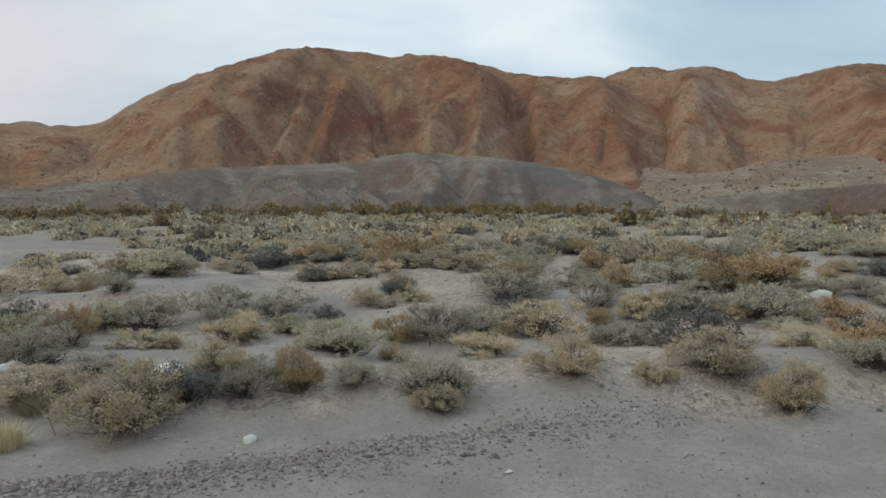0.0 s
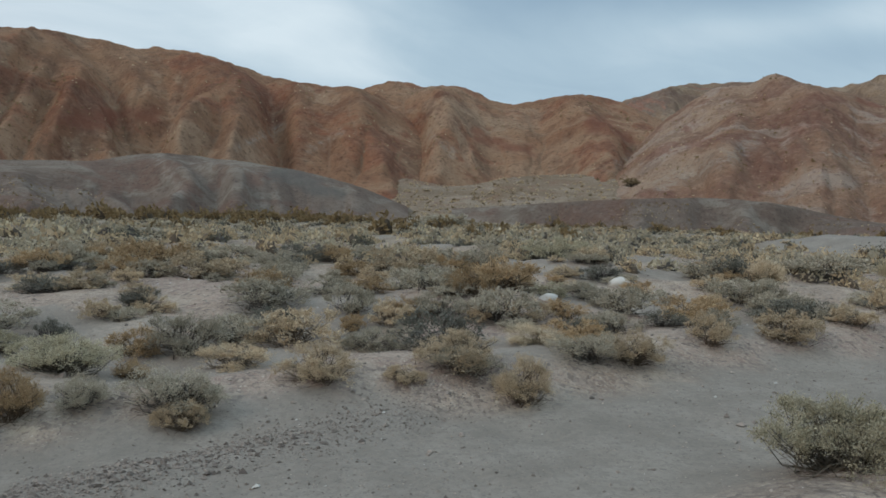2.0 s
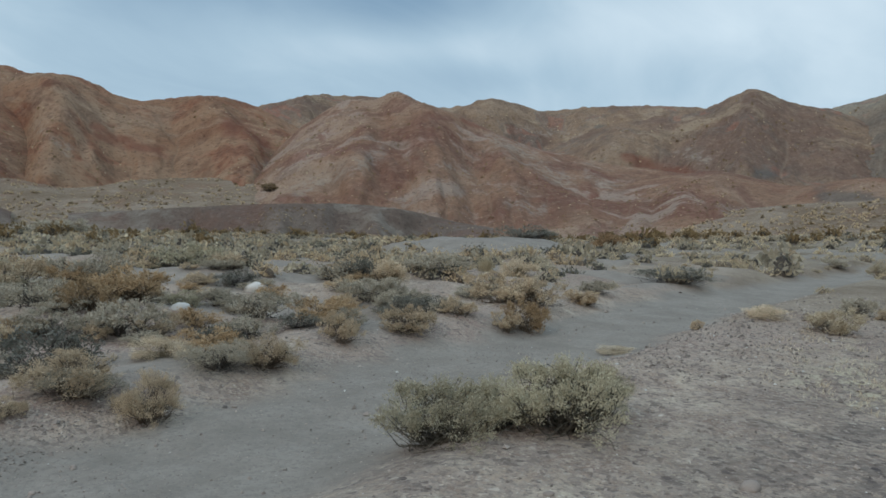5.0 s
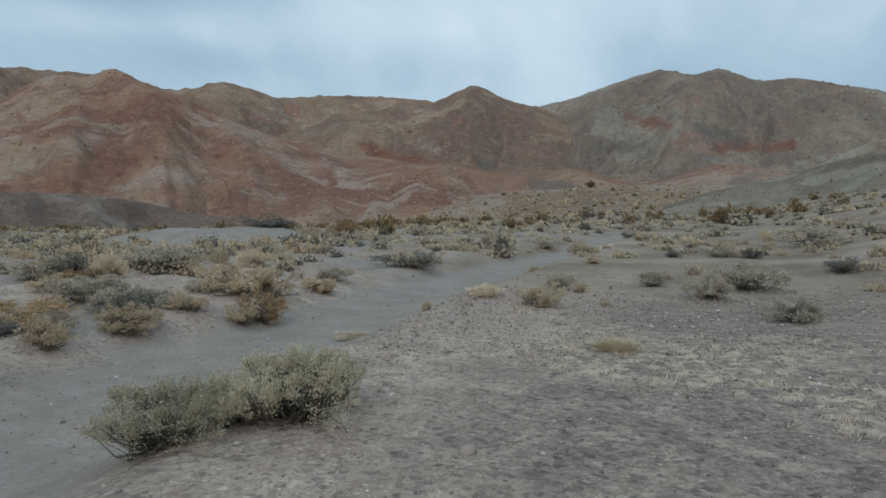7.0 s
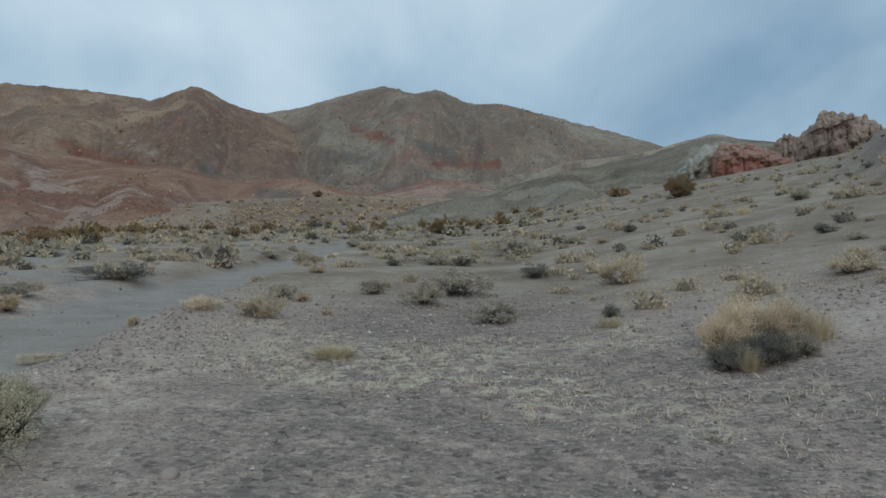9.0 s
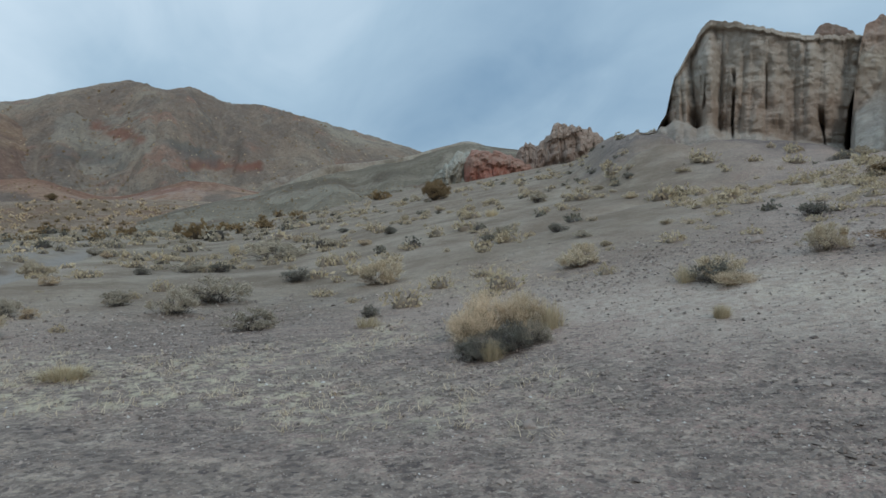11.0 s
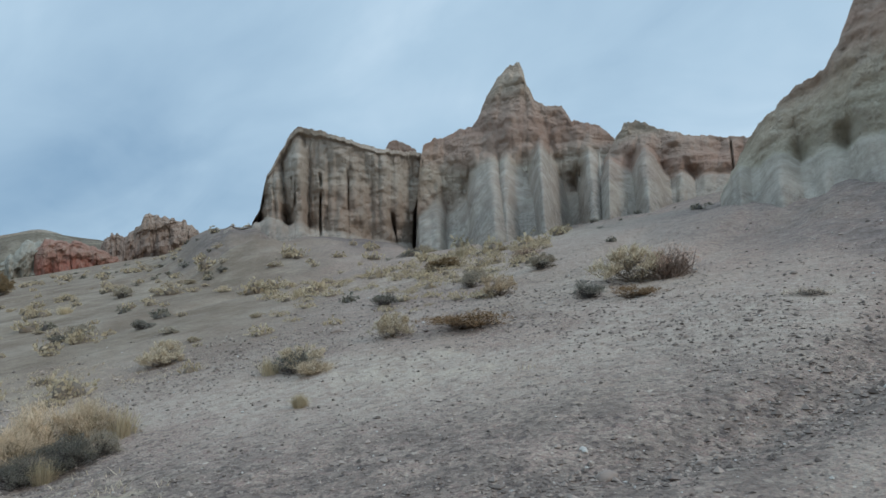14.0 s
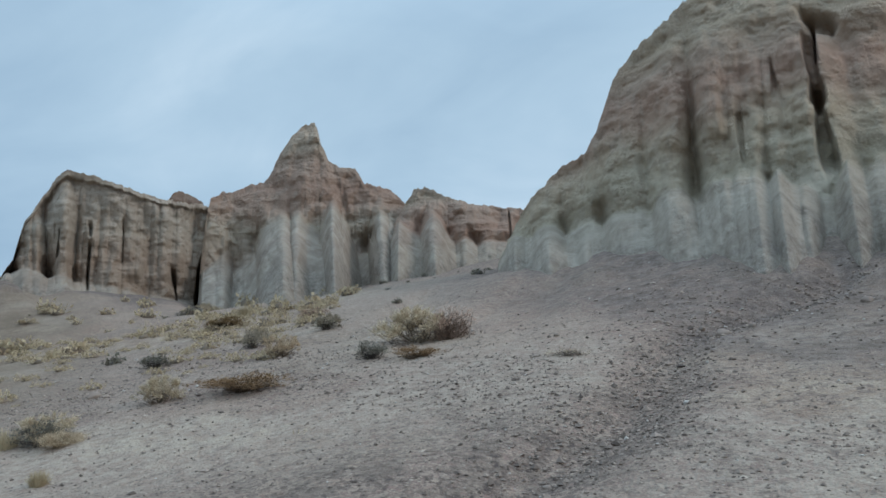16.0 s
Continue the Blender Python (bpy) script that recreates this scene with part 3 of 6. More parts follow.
    for kind in ("chalk", "rust", "slate"):
        mark = np.zeros_like(R)
        for what, p0, q0, p1, q1, wide in stains:
            if what == kind:
                dx, dy = p1 - p0, q1 - q0
                t = np.clip(((A - p0) * dx + (el - q0) * dy) / (dx * dx + dy * dy + 1e-6), 0, 1)
                far = np.hypot(A - p0 - t * dx, el - q0 - t * dy) / wide
                mark = np.maximum(mark, smooth(1.3, 0.2, far + ragged))
        weights(me, kind, mark.ravel())
    HILLS.append((X, Y, Z))
    return tagged(new(name, me), label, "hill", kind="structure")


HILLS = []
RED_RIDGE = [(52, 1.5), (40, 3.6), (31.8, 4.2), (28.9, 4.25), (25.1, 4.9), (24, 5.7), (20.8, 7.5), (16.8, 9.1), (13.4, 10.2), (10.4, 10.75), (6.4, 10.45),
             (4.2, 10.2), (2, 10.35), (-0.7, 10.1), (-5.2, 9.0), (-9.6, 8.5), (-12.4, 8.4), (-14, 7.6), (-19, 5.0), (-27, 2.5), (-31, 0.8)]
hill("hill_red", "broad red-brown desert mountain with eroded gullies", RED_HILL, RED_RIDGE, 380, 215, 15, 34, 3,
     [(10.5, 21.5, 1.2, 8), (14, 26, 1.3, 8), (7.5, 17, 1.1, 8), (5.5, 12.5, 1.0, 9), (-2, 3.0, 1.3, 14), (-5.5, -1.5, 1.2, 11), (-7, -9.5, 1.6, 11), (-11, -15, 1.6, 9), (8.0, 0.8, 1.2, -15), (-11, -14.5, 1.1, -10), (-4.5, -8, 0.9, -8)], slant=7.5,
     stains=[("chalk", -3, 3.4, -6.5, 5.2, 0.35), ("chalk", -8.5, 3.4, -11, 5.0, 0.35), ("rust", 9, 4.5, 3, 5.6, 0.6)])
hill("hill_far_west", "dark low ridge beyond the mountain", BROWN_HILL, [(60, 2.5), (45, 4.0), (38, 4.6), (31.8, 4.3), (29.8, 4.5), (28, 4.1), (22, 3.6)], 560, 430, 12, 60, 9)
hill("hill_twin", "rounded reddish-brown twin hills with gullies", RED_HILL,
     [(-4, 6.5), (-9, 8.0), (-12.4, 8.4), (-15.5, 9.1), (-17.5, 8.75), (-20.1, 8.9), (-24.2, 7.6), (-26.5, 7.9), (-28.4, 8.3), (-32.7, 7.95), (-36, 6.5), (-42, 4), (-48, 1)],
     440, 240, 15, 40, 21, [(-15, -12, 2, 12), (-20, -17, 2, 14), (-24, -25.5, 2, 10), (-29, -33, 2, 12)], slant=2.0,
     stains=[("rust", -31, 6.3, -33.5, 5.2, 0.8), ("chalk", -18, 5.2, -20, 3.4, 0.35), ("chalk", -33, 3.2, -36.5, 4.8, 0.4), ("rust", -22, 5, -26, 4, 0.7), ("chalk", -8, 3.5, -10.5, 5.3, 0.4)])
hill("hill_back", "distant brown ridge with rounded summits", BROWN_HILL,
     [(-26, 6), (-33, 7.85), (-37, 9.0), (-40, 9.1), (-45, 8.9), (-48.1, 8.55), (-51.5, 9.35), (-55.8, 8.5), (-59.2, 8.85), (-62.8, 8.95), (-67.8, 8.65), (-72, 7.5), (-78, 5)],
     650, 470, 15, 50, 33, stains=[("chalk", -53.5, 7.1, -58.5, 6.6, 0.3), ("slate", -60, 7.2, -63, 6.6, 0.4), ("chalk", -38, 7.5, -40.5, 7.3, 0.2)])
hill("hill_streaked", "red-brown hill with white mineral streaks", STREAK_HILL,
     [(-30, 1.0), (-34, 4.2), (-37.5, 7.4), (-40, 8.8), (-42.2, 9.0), (-43.8, 9.65), (-45.5, 9.0), (-48.5, 8.1), (-52, 6.6), (-56, 5.4), (-60, 4.6), (-66, 3.9), (-72, 2.8), (-78, 1.2)],
     350, 185, 12, 36, 41, [(-43, -40, 2.2, 9), (-46, -48, 2.2, 10), (-50, -56, 2.5, 8)],
     stains=[("chalk", -36.3, 1.5, -42.5, 4.7, 0.75), ("chalk", -51.8, 6.5, -57.5, 3.2, 0.7), ("chalk", -53.2, 1.3, -55.7, 0.7, 0.5), ("chalk", -47.5, 4.2, -50, 3.4, 0.35), ("chalk", -54.3, 6.86, -58.5, 6.2, 0.25),
             ("rust", -49.3, 7.7, -56.5, 5.4, 0.35), ("chalk", -59, 3.6, -62, 2.6, 0.4), ("rust", -60, 1.6, -66, 1.2, 0.5)])
hill("hill_cone", "brown hill with a pointed summit", BROWN_HILL,
     [(-55, 5), (-60, 7.2), (-64, 8.0), (-67.8, 8.65), (-69.6, 9.5), (-71, 9.95), (-72.2, 9.5), (-73.7, 8.9), (-76, 8.35), (-80, 6.8), (-85, 4.2), (-90, 1.5)],
     520, 300, 14, 46, 51, [(-71, -68, 2.3, 10), (-75, -77, 2.2, 9)],
     stains=[("chalk", -66, 5.6, -68, 5.0, 0.4), ("rust", -62, 5.0, -68, 3.2, 0.5), ("slate", -71.5, 3.9, -72.7, 3.7, 0.3)])
hill("hill_patched", "brown mountain with grey-green and red patches", PATCH_HILL,
     [(-68, 5.5), (-72, 7.4), (-76, 8.4), (-79.5, 9.3), (-82.5, 10.3), (-86.4, 10.95), (-87.6, 10.65), (-89.5, 10.95), (-92, 10.05), (-94.6, 10.05), (-98, 9.3), (-101.5, 8.5), (-104.3, 7.8), (-107, 7.05), (-112, 5.4), (-118, 3)],
     600, 320, 18, 46, 61, [(-88, -84, 2.5, 15), (-93, -92, 2.2, 12), (-82, -78, 2.5, 12), (-98, -97, 2.4, 12)],
     stains=[("slate", -81, 5.6, -84.5, 5.1, 0.7), ("slate", -88.5, 6.6, -91, 5.9, 0.75), ("rust", -90, 5.2, -94.5, 5.3, 0.5), ("rust", -83, 7.6, -86, 7.0, 0.5), ("chalk", -96, 4.4, -99, 4.3, 0.3)])
hill("hill_low", "low red-brown mounds at the valley head", STREAK_HILL,
     [(-52, 1.0), (-58, 2.0), (-63, 3.1), (-69, 4.0), (-74, 3.0), (-79, 3.6), (-84, 2.6), (-90, 4.0), (-96, 3.2), (-102, 3.8), (-108, 3.0)], 300, 180, 5, 26, 71,
     stains=[("chalk", -69.5, 1.0, -74.5, 0.9, 0.5), ("slate", -76, 2.4, -81, 1.6, 0.6), ("chalk", -85, 1.8, -89, 2.4, 0.3), ("slate", -91, 2.6, -97, 2.2, 0.6)])
hill("ridge_grey", "low grey-green badland ridge on the plain", GREY_RIDGE,
     [(44, -0.7), (32, -0.2), (24.9, 0.6), (19.8, 1.25), (12.7, 1.75), (7.4, 1.95), (2.9, 2.7), (-0.3, 2.6), (-5.3, 2.2), (-9.7, 1.5), (-13, 0.6), (-16.5, -0.8)],
     210, 150, 8, 15, 81, rows=60, stains=[("chalk", 2.6, 2.4, 1.2, -0.2, 0.5), ("chalk", 17, 1.0, 16, -0.4, 0.6), ("slate", -6, 1.6, -11, 0.2, 0.7)])
hill("ridge_slate", "low slate-grey bank at the foot of the hills", GREY_RIDGE,
     [(-20, -0.8), (-26, -0.3), (-31, 0.2), (-36, 0.5), (-41, 0.6), (-45, 0.3), (-49, -0.5), (-52, -0.9)], 175, 150, 5.0, 12, 91, rows=50)
hill("ridge_green", "grey-green clay ridge below red rocks", GREEN_RIDGE,
     [(-86, 0.8), (-91, 2.4), (-95, 3.3), (-99, 4.8), (-103, 5.7), (-106.5, 6.3), (-109, 7.1), (-111, 7.6), (-114, 7.3), (-118, 6.8), (-124, 6)], 135, 88, 2.6, 13, 101, rows=70, step=0.1)
hill("ridge_crest", "pale rocky rim along the clay ridge", CREST,
     [(-96.5, 3.9), (-99.5, 5.4), (-103, 6.0), (-106.5, 6.55), (-109, 7.3), (-111.5, 7.75), (-113.5, 7.2)], 143, 137, 0.3, 6, 111, rows=24, step=0.08, lift=0.2)
hill("fan_west", "tan alluvial fan dotted with scrub between the hills", FAN,
     [(-6, -0.8), (-11, 0.3), (-16, 1.5), (-20, 1.0), (-25, 1.9), (-30, 2.2), (-34, 1.9), (-38, 0.8), (-42, -0.6)], 290, 175, 2.0, 30, 121, rows=50, step=0.3, lift=0.1)
hill("fan_east", "tan alluvial fan dotted with scrub at the valley head", FAN,
     [(-66, 0.2), (-72, 1.4), (-78, 2.0), (-84, 2.4), (-90, 2.5), (-96, 2.2), (-101, 1.4)], 230, 150, 2.0, 30, 131, rows=50, step=0.3, lift=0.1)


# ---------------------------------------------------------------- fluted cliffs


def cliff(name, label, material, tops, r_front, lean, aprons, seed, flute=1.1, deep=0.55, chasms=(), thick=7.0, step=0.048, rows=170, bed=0.12, crown=0.75, cap=0.0, rib=(4.5, 1.5)):
    """A wall of soft rock. tops: knots of azimuth and elevation of its rim; r_front: knots of azimuth and distance; aprons: knots of
    azimuth and elevation to which the slope of washed-down clay reaches; rib: width and depth of its buttresses; chasms: clefts as
    azimuth at the top, azimuth at the foot, half width in degrees, depth, lower and upper end as shares of the height."""
    a0, a1 = max(k[0] for k in tops), min(k[0] for k in tops)
    az = np.linspace(a0, a1, int((a0 - a1) / step) + 2)
    rf = glide(az, r_front)
    rim = np.interp(-az, [-k[0] for k in tops], [k[1] for k in tops])
    rim = rim + 0.10 * vnoise(az * 3.1, 0 * az, seed + 7) + 0.05 * vnoise(az * 9, 0 * az, seed + 8)
    x0, y0 = polar(az, rf)
    zb = ground_z(x0 + STAND[0], y0 + STAND[1]) - 0.3
    V, A = np.meshgrid(np.linspace(0, 1, rows), az, indexing="ij")
    # the wall leans back: find the rim where its line of sight is met
    rt = rf.copy()
    for _ in range(4):
        zt = EYE + np.tan(np.radians(rim)) * rt
        rt = rf + lean * np.maximum(zt - zb, 0)
    zt = np.maximum(zt, zb + 0.3)
    Z = zb + (zt - zb) * V
    R = rf + (rt - rf) * V
    hgt = Z - zb
    lat = np.radians(A - az.mean()) * rf.mean()
    # flutes: rounded pillars of uneven width between gutters, waning to the foot
    bend = 0.45 * vnoise(lat * 0.22, Z * 0.16, seed) + 0.10 * vnoise(lat * 0.7, Z * 0.6, seed + 1)
    def pillars(q, part_seed):
        """Distance to the nearest gutter (0 to about 0.5) and that gutter's own number, 0 to 1."""
        i = np.floor(q).astype(np.int64)
        near, num = np.full(q.shape, 9.0), np.zeros(q.shape)
        for k in (-1, 0, 1, 2):
            at = i + k + 0.75 * (hash2(i + k, 0 * i, part_seed) - 0.5)
            d = np.abs(q - at)
            num = np.where(d < near, hash2(i + k, 0 * i + 7, part_seed), num)
            near = np.minimum(near, d)
        return near, num

    near, num = pillars((lat + bend) / flute, seed + 2)
    near2, _ = pillars((lat + 0.7 * bend) / (0.43 * flute), seed + 3)
    prof = np.sin(np.pi / 2 * np.clip(near / 0.46, 0, 1)) ** 0.7
    prof2 = np.sin(np.pi / 2 * np.clip(near2 / 0.46, 0, 1)) ** 0.8
    high = zt - zb
    reach = np.clip((EYE + np.tan(np.radians(np.interp(-az, [-k[0] for k in aprons], [k[1] for k in aprons]))) * rf - zb) / high, 0.04, 0.75)
    ribs = np.abs(vnoise((lat + 0.5 * bend) / rib[0], 0.07 * Z, seed + 31)) + 0.4 * np.abs(vnoise((lat + 0.4 * bend) * 2.1 / rib[0], 0.1 * Z, seed + 32))
    tip = np.clip(reach * (0.66 + 0.35 * ribs + 0.16 * prof + 0.38 * vnoise(lat * 0.7, 0 * lat, seed + 15)), 0.03, 0.85)
    body = smooth(tip * 0.8, tip * 1.12 + 0.03, V)
    # pillars stand over the apron and die out towards the smooth bedded crown
    flutes = body * (0.12 + 0.88 * smooth(crown + 0.12, crown - 0.12, V + 0.12 * vnoise(lat * 0.5, 0 * lat, seed + 33)))
    flutes = flutes * (0.3 + 0.7 * smooth(-0.35, 0.4, vnoise(lat * 0.38, Z * 0.22, seed + 37) + 0.25))
    D = deep * (0.45 + 1.1 * num) * (1.0 - prof) * flutes + 0.3 * deep * (0.8 - prof2) * (0.15 * body + 0.85 * flutes)
    # gutters cut back, some of them to dark slots; hollows where the pillars meet the apron
    span = smooth(-0.1, 0.35, vnoise(Z * 0.4 + num * 37, num * 11, seed + 4) + 0.1)
    D = D + deep * (0.9 * num ** 2) * (1 - smooth(0.02, 0.17, near)) * span * flutes
    hollow = (1 - smooth(0.06, 0.36, near)) * smooth(0.4, 0.8, num + 0.3 * vnoise(lat * 0.8, Z * 0.5, seed + 34)) * np.exp(-((V - tip * 1.22 - 0.03) / (0.05 + 0.06 * num)) ** 2)
    D = D + 1.35 * deep * hollow * body
    # fans of washed clay under the pillars, sharp gullies between them
    fan = np.clip(near / 0.5, 0, 1)
    under = np.clip(1 - V / tip, 0, 1)
    D = D - flute * 0.20 * (fan - 0.5) * (1 - body) * smooth(0.0, 0.25, under + 0.1) * smooth(0.8, 0.3, under)
    D = D - 1.3 * under * np.abs(vnoise(lat * 0.42 + 0.5 * bend, 0.04 * Z, seed + 41)) - 0.5 * under * np.abs(vnoise(lat * 1.0 + bend, 0.08 * Z, seed + 42))
    D = D + 0.06 * (1 - smooth(0.0, 0.22, near2)) * (1 - body)
    # buttresses that broaden downwards
    D = D + rib[1] * (0.35 - ribs) * (0.25 + 0.75 * smooth(1.0, 0.45, V)) * (1 + 0.3 * (1 - body))
    # pockets worn under harder beds
    pocket = smooth(0.45, 0.75, vnoise(lat * 0.9, Z * 0.8, seed + 17)) * smooth(0.1, 0.6, vnoise(Z * 0.9, 0 * Z, seed + 18))
    D = D + 0.25 * deep * pocket * body
    # beds that stand out or are worn back
    warp = Z + 0.35 * vnoise(lat * 0.12, 0 * lat, seed + 5)
    beds = vnoise(warp * 1.25, 0 * Z, seed + 6) + 0.6 * vnoise(warp * 3.1, lat * 0.1, seed + 9) + 0.35 * vnoise(warp * 6.5, lat * 0.2, seed + 36)
    D = D + bed * beds * (0.1 + 0.9 * body) + 0.14 * fbm(lat * 1.4, Z * 1.7, 5, seed + 10) - 0.45 * (np.abs(vnoise(lat * 0.55, Z * 0.30, seed + 38)) + 0.5 * np.abs(vnoise(lat * 1.3, Z * 0.8, seed + 39)) - 0.5) * (0.35 + 0.65 * body)
    D = D - 0.3 * fbm(lat * 0.25, Z * 0.2, 2, seed + 12) + (0.25 * vnoise(lat * 0.65, Z * 0.5, seed + 23) + 0.15 * vnoise(lat * 1.2, Z * 0.9, seed + 24)) * (0.3 + 0.7 * body)
    for top, foot, wide, depth, v0, v1 in chasms:
        mid = foot + (top - foot) * V + 0.25 * wide * vnoise(Z * 0.9, 0 * Z, seed + 13)
        wv = wide * (0.65 + 0.5 * vnoise(Z * 0.55, 0 * Z + top, seed + 14))
        D = D + depth * smooth(1.0, 0.45, np.abs(A - mid) / wv) * smooth(v0 - 0.05, v0 + 0.05, V) * smooth(v1 + 0.05, v1 - 0.05, V)
    # the foot spreads into an apron of clay at its angle of rest
    D = D - 1.75 * tip * high * np.clip(1.1 - V / tip, 0, 1.1) ** 1.25
    D = D * (0.15 + 0.85 * smooth(1.0, 0.9, V))
    D = D - cap * smooth(0.945, 0.955, V + 0.012 * vnoise(lat * 0.8, 0 * lat, seed + 25))
    R = R + D
    gx, gy = polar(A, R)
    low = ground_z(gx + STAND[0], gy + STAND[1]) - 0.35
    Z = Z + np.minimum(low - zb, 0) * np.clip(1 - V / tip, 0, 1) ** 1.3
    # rim and back
    back = np.linspace(0.08, 1, 12)[:, None]
    Rb = R[-1] + thick * back
    Zb = Z[-1] - (zt - zb) * (0.08 * back + 0.95 * back ** 2.2) + 0.1 * fbm(np.radians(A[:12]) * 40, back * 5, 3, seed + 20) * (back < 0.9)
    R, Z, A = np.vstack([R, Rb]), np.vstack([Z, Zb]), np.vstack([A, A[:12]])
    X, Y = polar(A, R)
    X, Y = X + STAND[0], Y + STAND[1]
    me = mesh_of(name, np.stack([X, Y, Z], -1).reshape(-1, 3), grid_faces(len(R), len(az)), material)
    weights(me, "apron", np.vstack([1 - body, 0 * Rb]).ravel())
    weights(me, "foot", np.vstack([np.clip(1 - V / tip, 0, 1), 0 * Rb]).ravel())
    return tagged(new(name, me), label, "cliff", kind="structure")


TAN, PALE, GREYW, PINK, REDB = (0.375, 0.305, 0.232), (0.443, 0.379, 0.301), (0.430, 0.385, 0.322), (0.405, 0.300, 0.236), (0.372, 0.252, 0.194)
CLIFF_WEST = cliff_material("cliff_west", [(0.0, GREYW), (0.2, (0.385, 0.305, 0.240)), (0.42, (0.372, 0.290, 0.226)), (0.52, (0.405, 0.332, 0.262)), (0.62, (0.451, 0.388, 0.317)), (0.86, (0.478, 0.413, 0.343)), (0.96, (0.383, 0.311, 0.237)), (1.0, (0.232, 0.161, 0.124))], 6.0, 14.6)
CLIFF_SPIRE = cliff_material("cliff_spire", [(0.0, GREYW), (0.2, (0.463, 0.378, 0.308)), (0.36, PALE), (0.45, PINK), (0.56, (0.362, 0.252, 0.196)), (0.68, PINK), (0.78, TAN), (0.9, (0.490, 0.397, 0.308)), (1.0, PALE)], 7.0, 20.5)
CLIFF_HUMP = cliff_material("cliff_hump", [(0.0, GREYW), (0.3, PALE), (0.45, PINK), (0.62, REDB), (0.85, PINK), (1.0, TAN)], 7.0, 13.2)
CLIFF_EAST = cliff_material("cliff_east", [(0.0, (0.600, 0.552, 0.477)), (0.16, (0.558, 0.506, 0.411)), (0.30, (0.461, 0.404, 0.306)), (0.42, (0.475, 0.384, 0.284)), (0.50, (0.462, 0.335, 0.256)), (0.58, (0.450, 0.312, 0.240)), (0.66, (0.462, 0.352, 0.272)), (0.8, (0.475, 0.384, 0.284)), (1.0, (0.530, 0.445, 0.345))], 4.0, 15.5)

cliff("cliff_west", "fluted tan sandstone cliff with dark clefts", CLIFF_WEST,
      [(-123.5, 6.4), (-125.4, 8.2), (-126.2, 9.8), (-126.7, 12.2), (-127.8, 14.3), (-128.6, 15.65), (-129.3, 16.35), (-130.6, 16.05), (-132.2, 15.65), (-134.2, 15.0), (-136.0, 14.65), (-138.6, 14.4), (-139.6, 14.3), (-141, 13)],
      [(-123.5, 47), (-127, 45), (-131, 43.5), (-136, 44), (-141, 46.5)], 0.16, [(-123, 8.6), (-127, 9.0), (-129, 8.6), (-131, 8.4), (-134, 8.2), (-136, 7.4), (-138, 7.2), (-141, 8)], 211, 1.5, 0.95,
      [(-131.0, -131.0, 0.26, 1.0, 0.05, 0.42), (-130.9, -131.0, 0.26, 0.8, 0.50, 0.60), (-136.2, -137.2, 0.24, 1.1, 0.02, 0.34), (-139.3, -138.9, 0.7, 4.5, 0.06, 0.70), (-133.1, -133.3, 0.16, 0.6, 0.35, 0.7), (-128.9, -129.0, 0.16, 0.6, 0.3, 0.5)],
      crown=0.93, bed=0.06, cap=0.35, rib=(3.0, 1.3))
cliff("cliff_knob", "small pale knob behind the cliff rim", CLIFF_WEST, [(-134.8, 12), (-136.0, 14.4), (-136.6, 15.2), (-137.1, 15.5), (-137.6, 15.35), (-138.1, 15.2), (-138.9, 14.5), (-141, 13.4), (-143, 12)],
      [(-135, 53), (-139, 53), (-143, 53)], 0.5, [(-135, 9), (-143, 9)], 231, 1.2, 0.3, rows=70)
cliff("cliff_spire", "banded red and tan cliff with a pointed spire", CLIFF_SPIRE,
      [(-138.7, 8.0), (-138.9, 11.2), (-139.1, 13.5), (-139.4, 15.0), (-140.0, 15.4), (-141.3, 15.6), (-142.4, 16.15), (-143.5, 16.3), (-144.2, 17.45), (-144.8, 18.7), (-145.5, 19.7), (-146.2, 20.5), (-146.9, 21.0), (-147.6, 21.1), (-147.9, 20.5), (-148.1, 19.5), (-148.7, 18.3),
       (-149.5, 17.75), (-150.9, 17.55), (-151.7, 16.4), (-153.7, 15.9), (-155.0, 14.75), (-156.5, 13.5)],
      [(-138, 43), (-141, 44), (-146, 43), (-151, 42.5), (-156.5, 44)], 0.36, [(-138, 9.5), (-141, 12.6), (-145, 12.8), (-149, 13.5), (-151, 13.2), (-156, 12.6)], 251, 1.6, 0.6,
      [(-152.2, -152.4, 0.35, 1.0, 0.34, 0.52)], bed=0.09, crown=0.60, rib=(4.6, 2.2))
cliff("cliff_hump", "rounded red-banded rock hump on a pale apron", CLIFF_HUMP,
      [(-153.2, 11.5), (-154.6, 14.0), (-155.1, 14.75), (-155.8, 15.8), (-156.7, 15.95), (-157.4, 15.7), (-158.4, 15.2), (-160.7, 14.45), (-163.5, 14.0), (-165.3, 13.8), (-167.5, 13.6), (-170, 13)],
      [(-153, 42), (-158, 41), (-163, 42), (-170, 43)], 0.4, [(-153, 12.6), (-157, 12.7), (-161, 12.0), (-170, 11.5)], 271, 1.9, 0.4, [(-163.6, -163.7, 0.18, 0.6, 0.3, 0.9)], bed=0.09, rows=140, crown=0.55, rib=(5.0, 2.2))
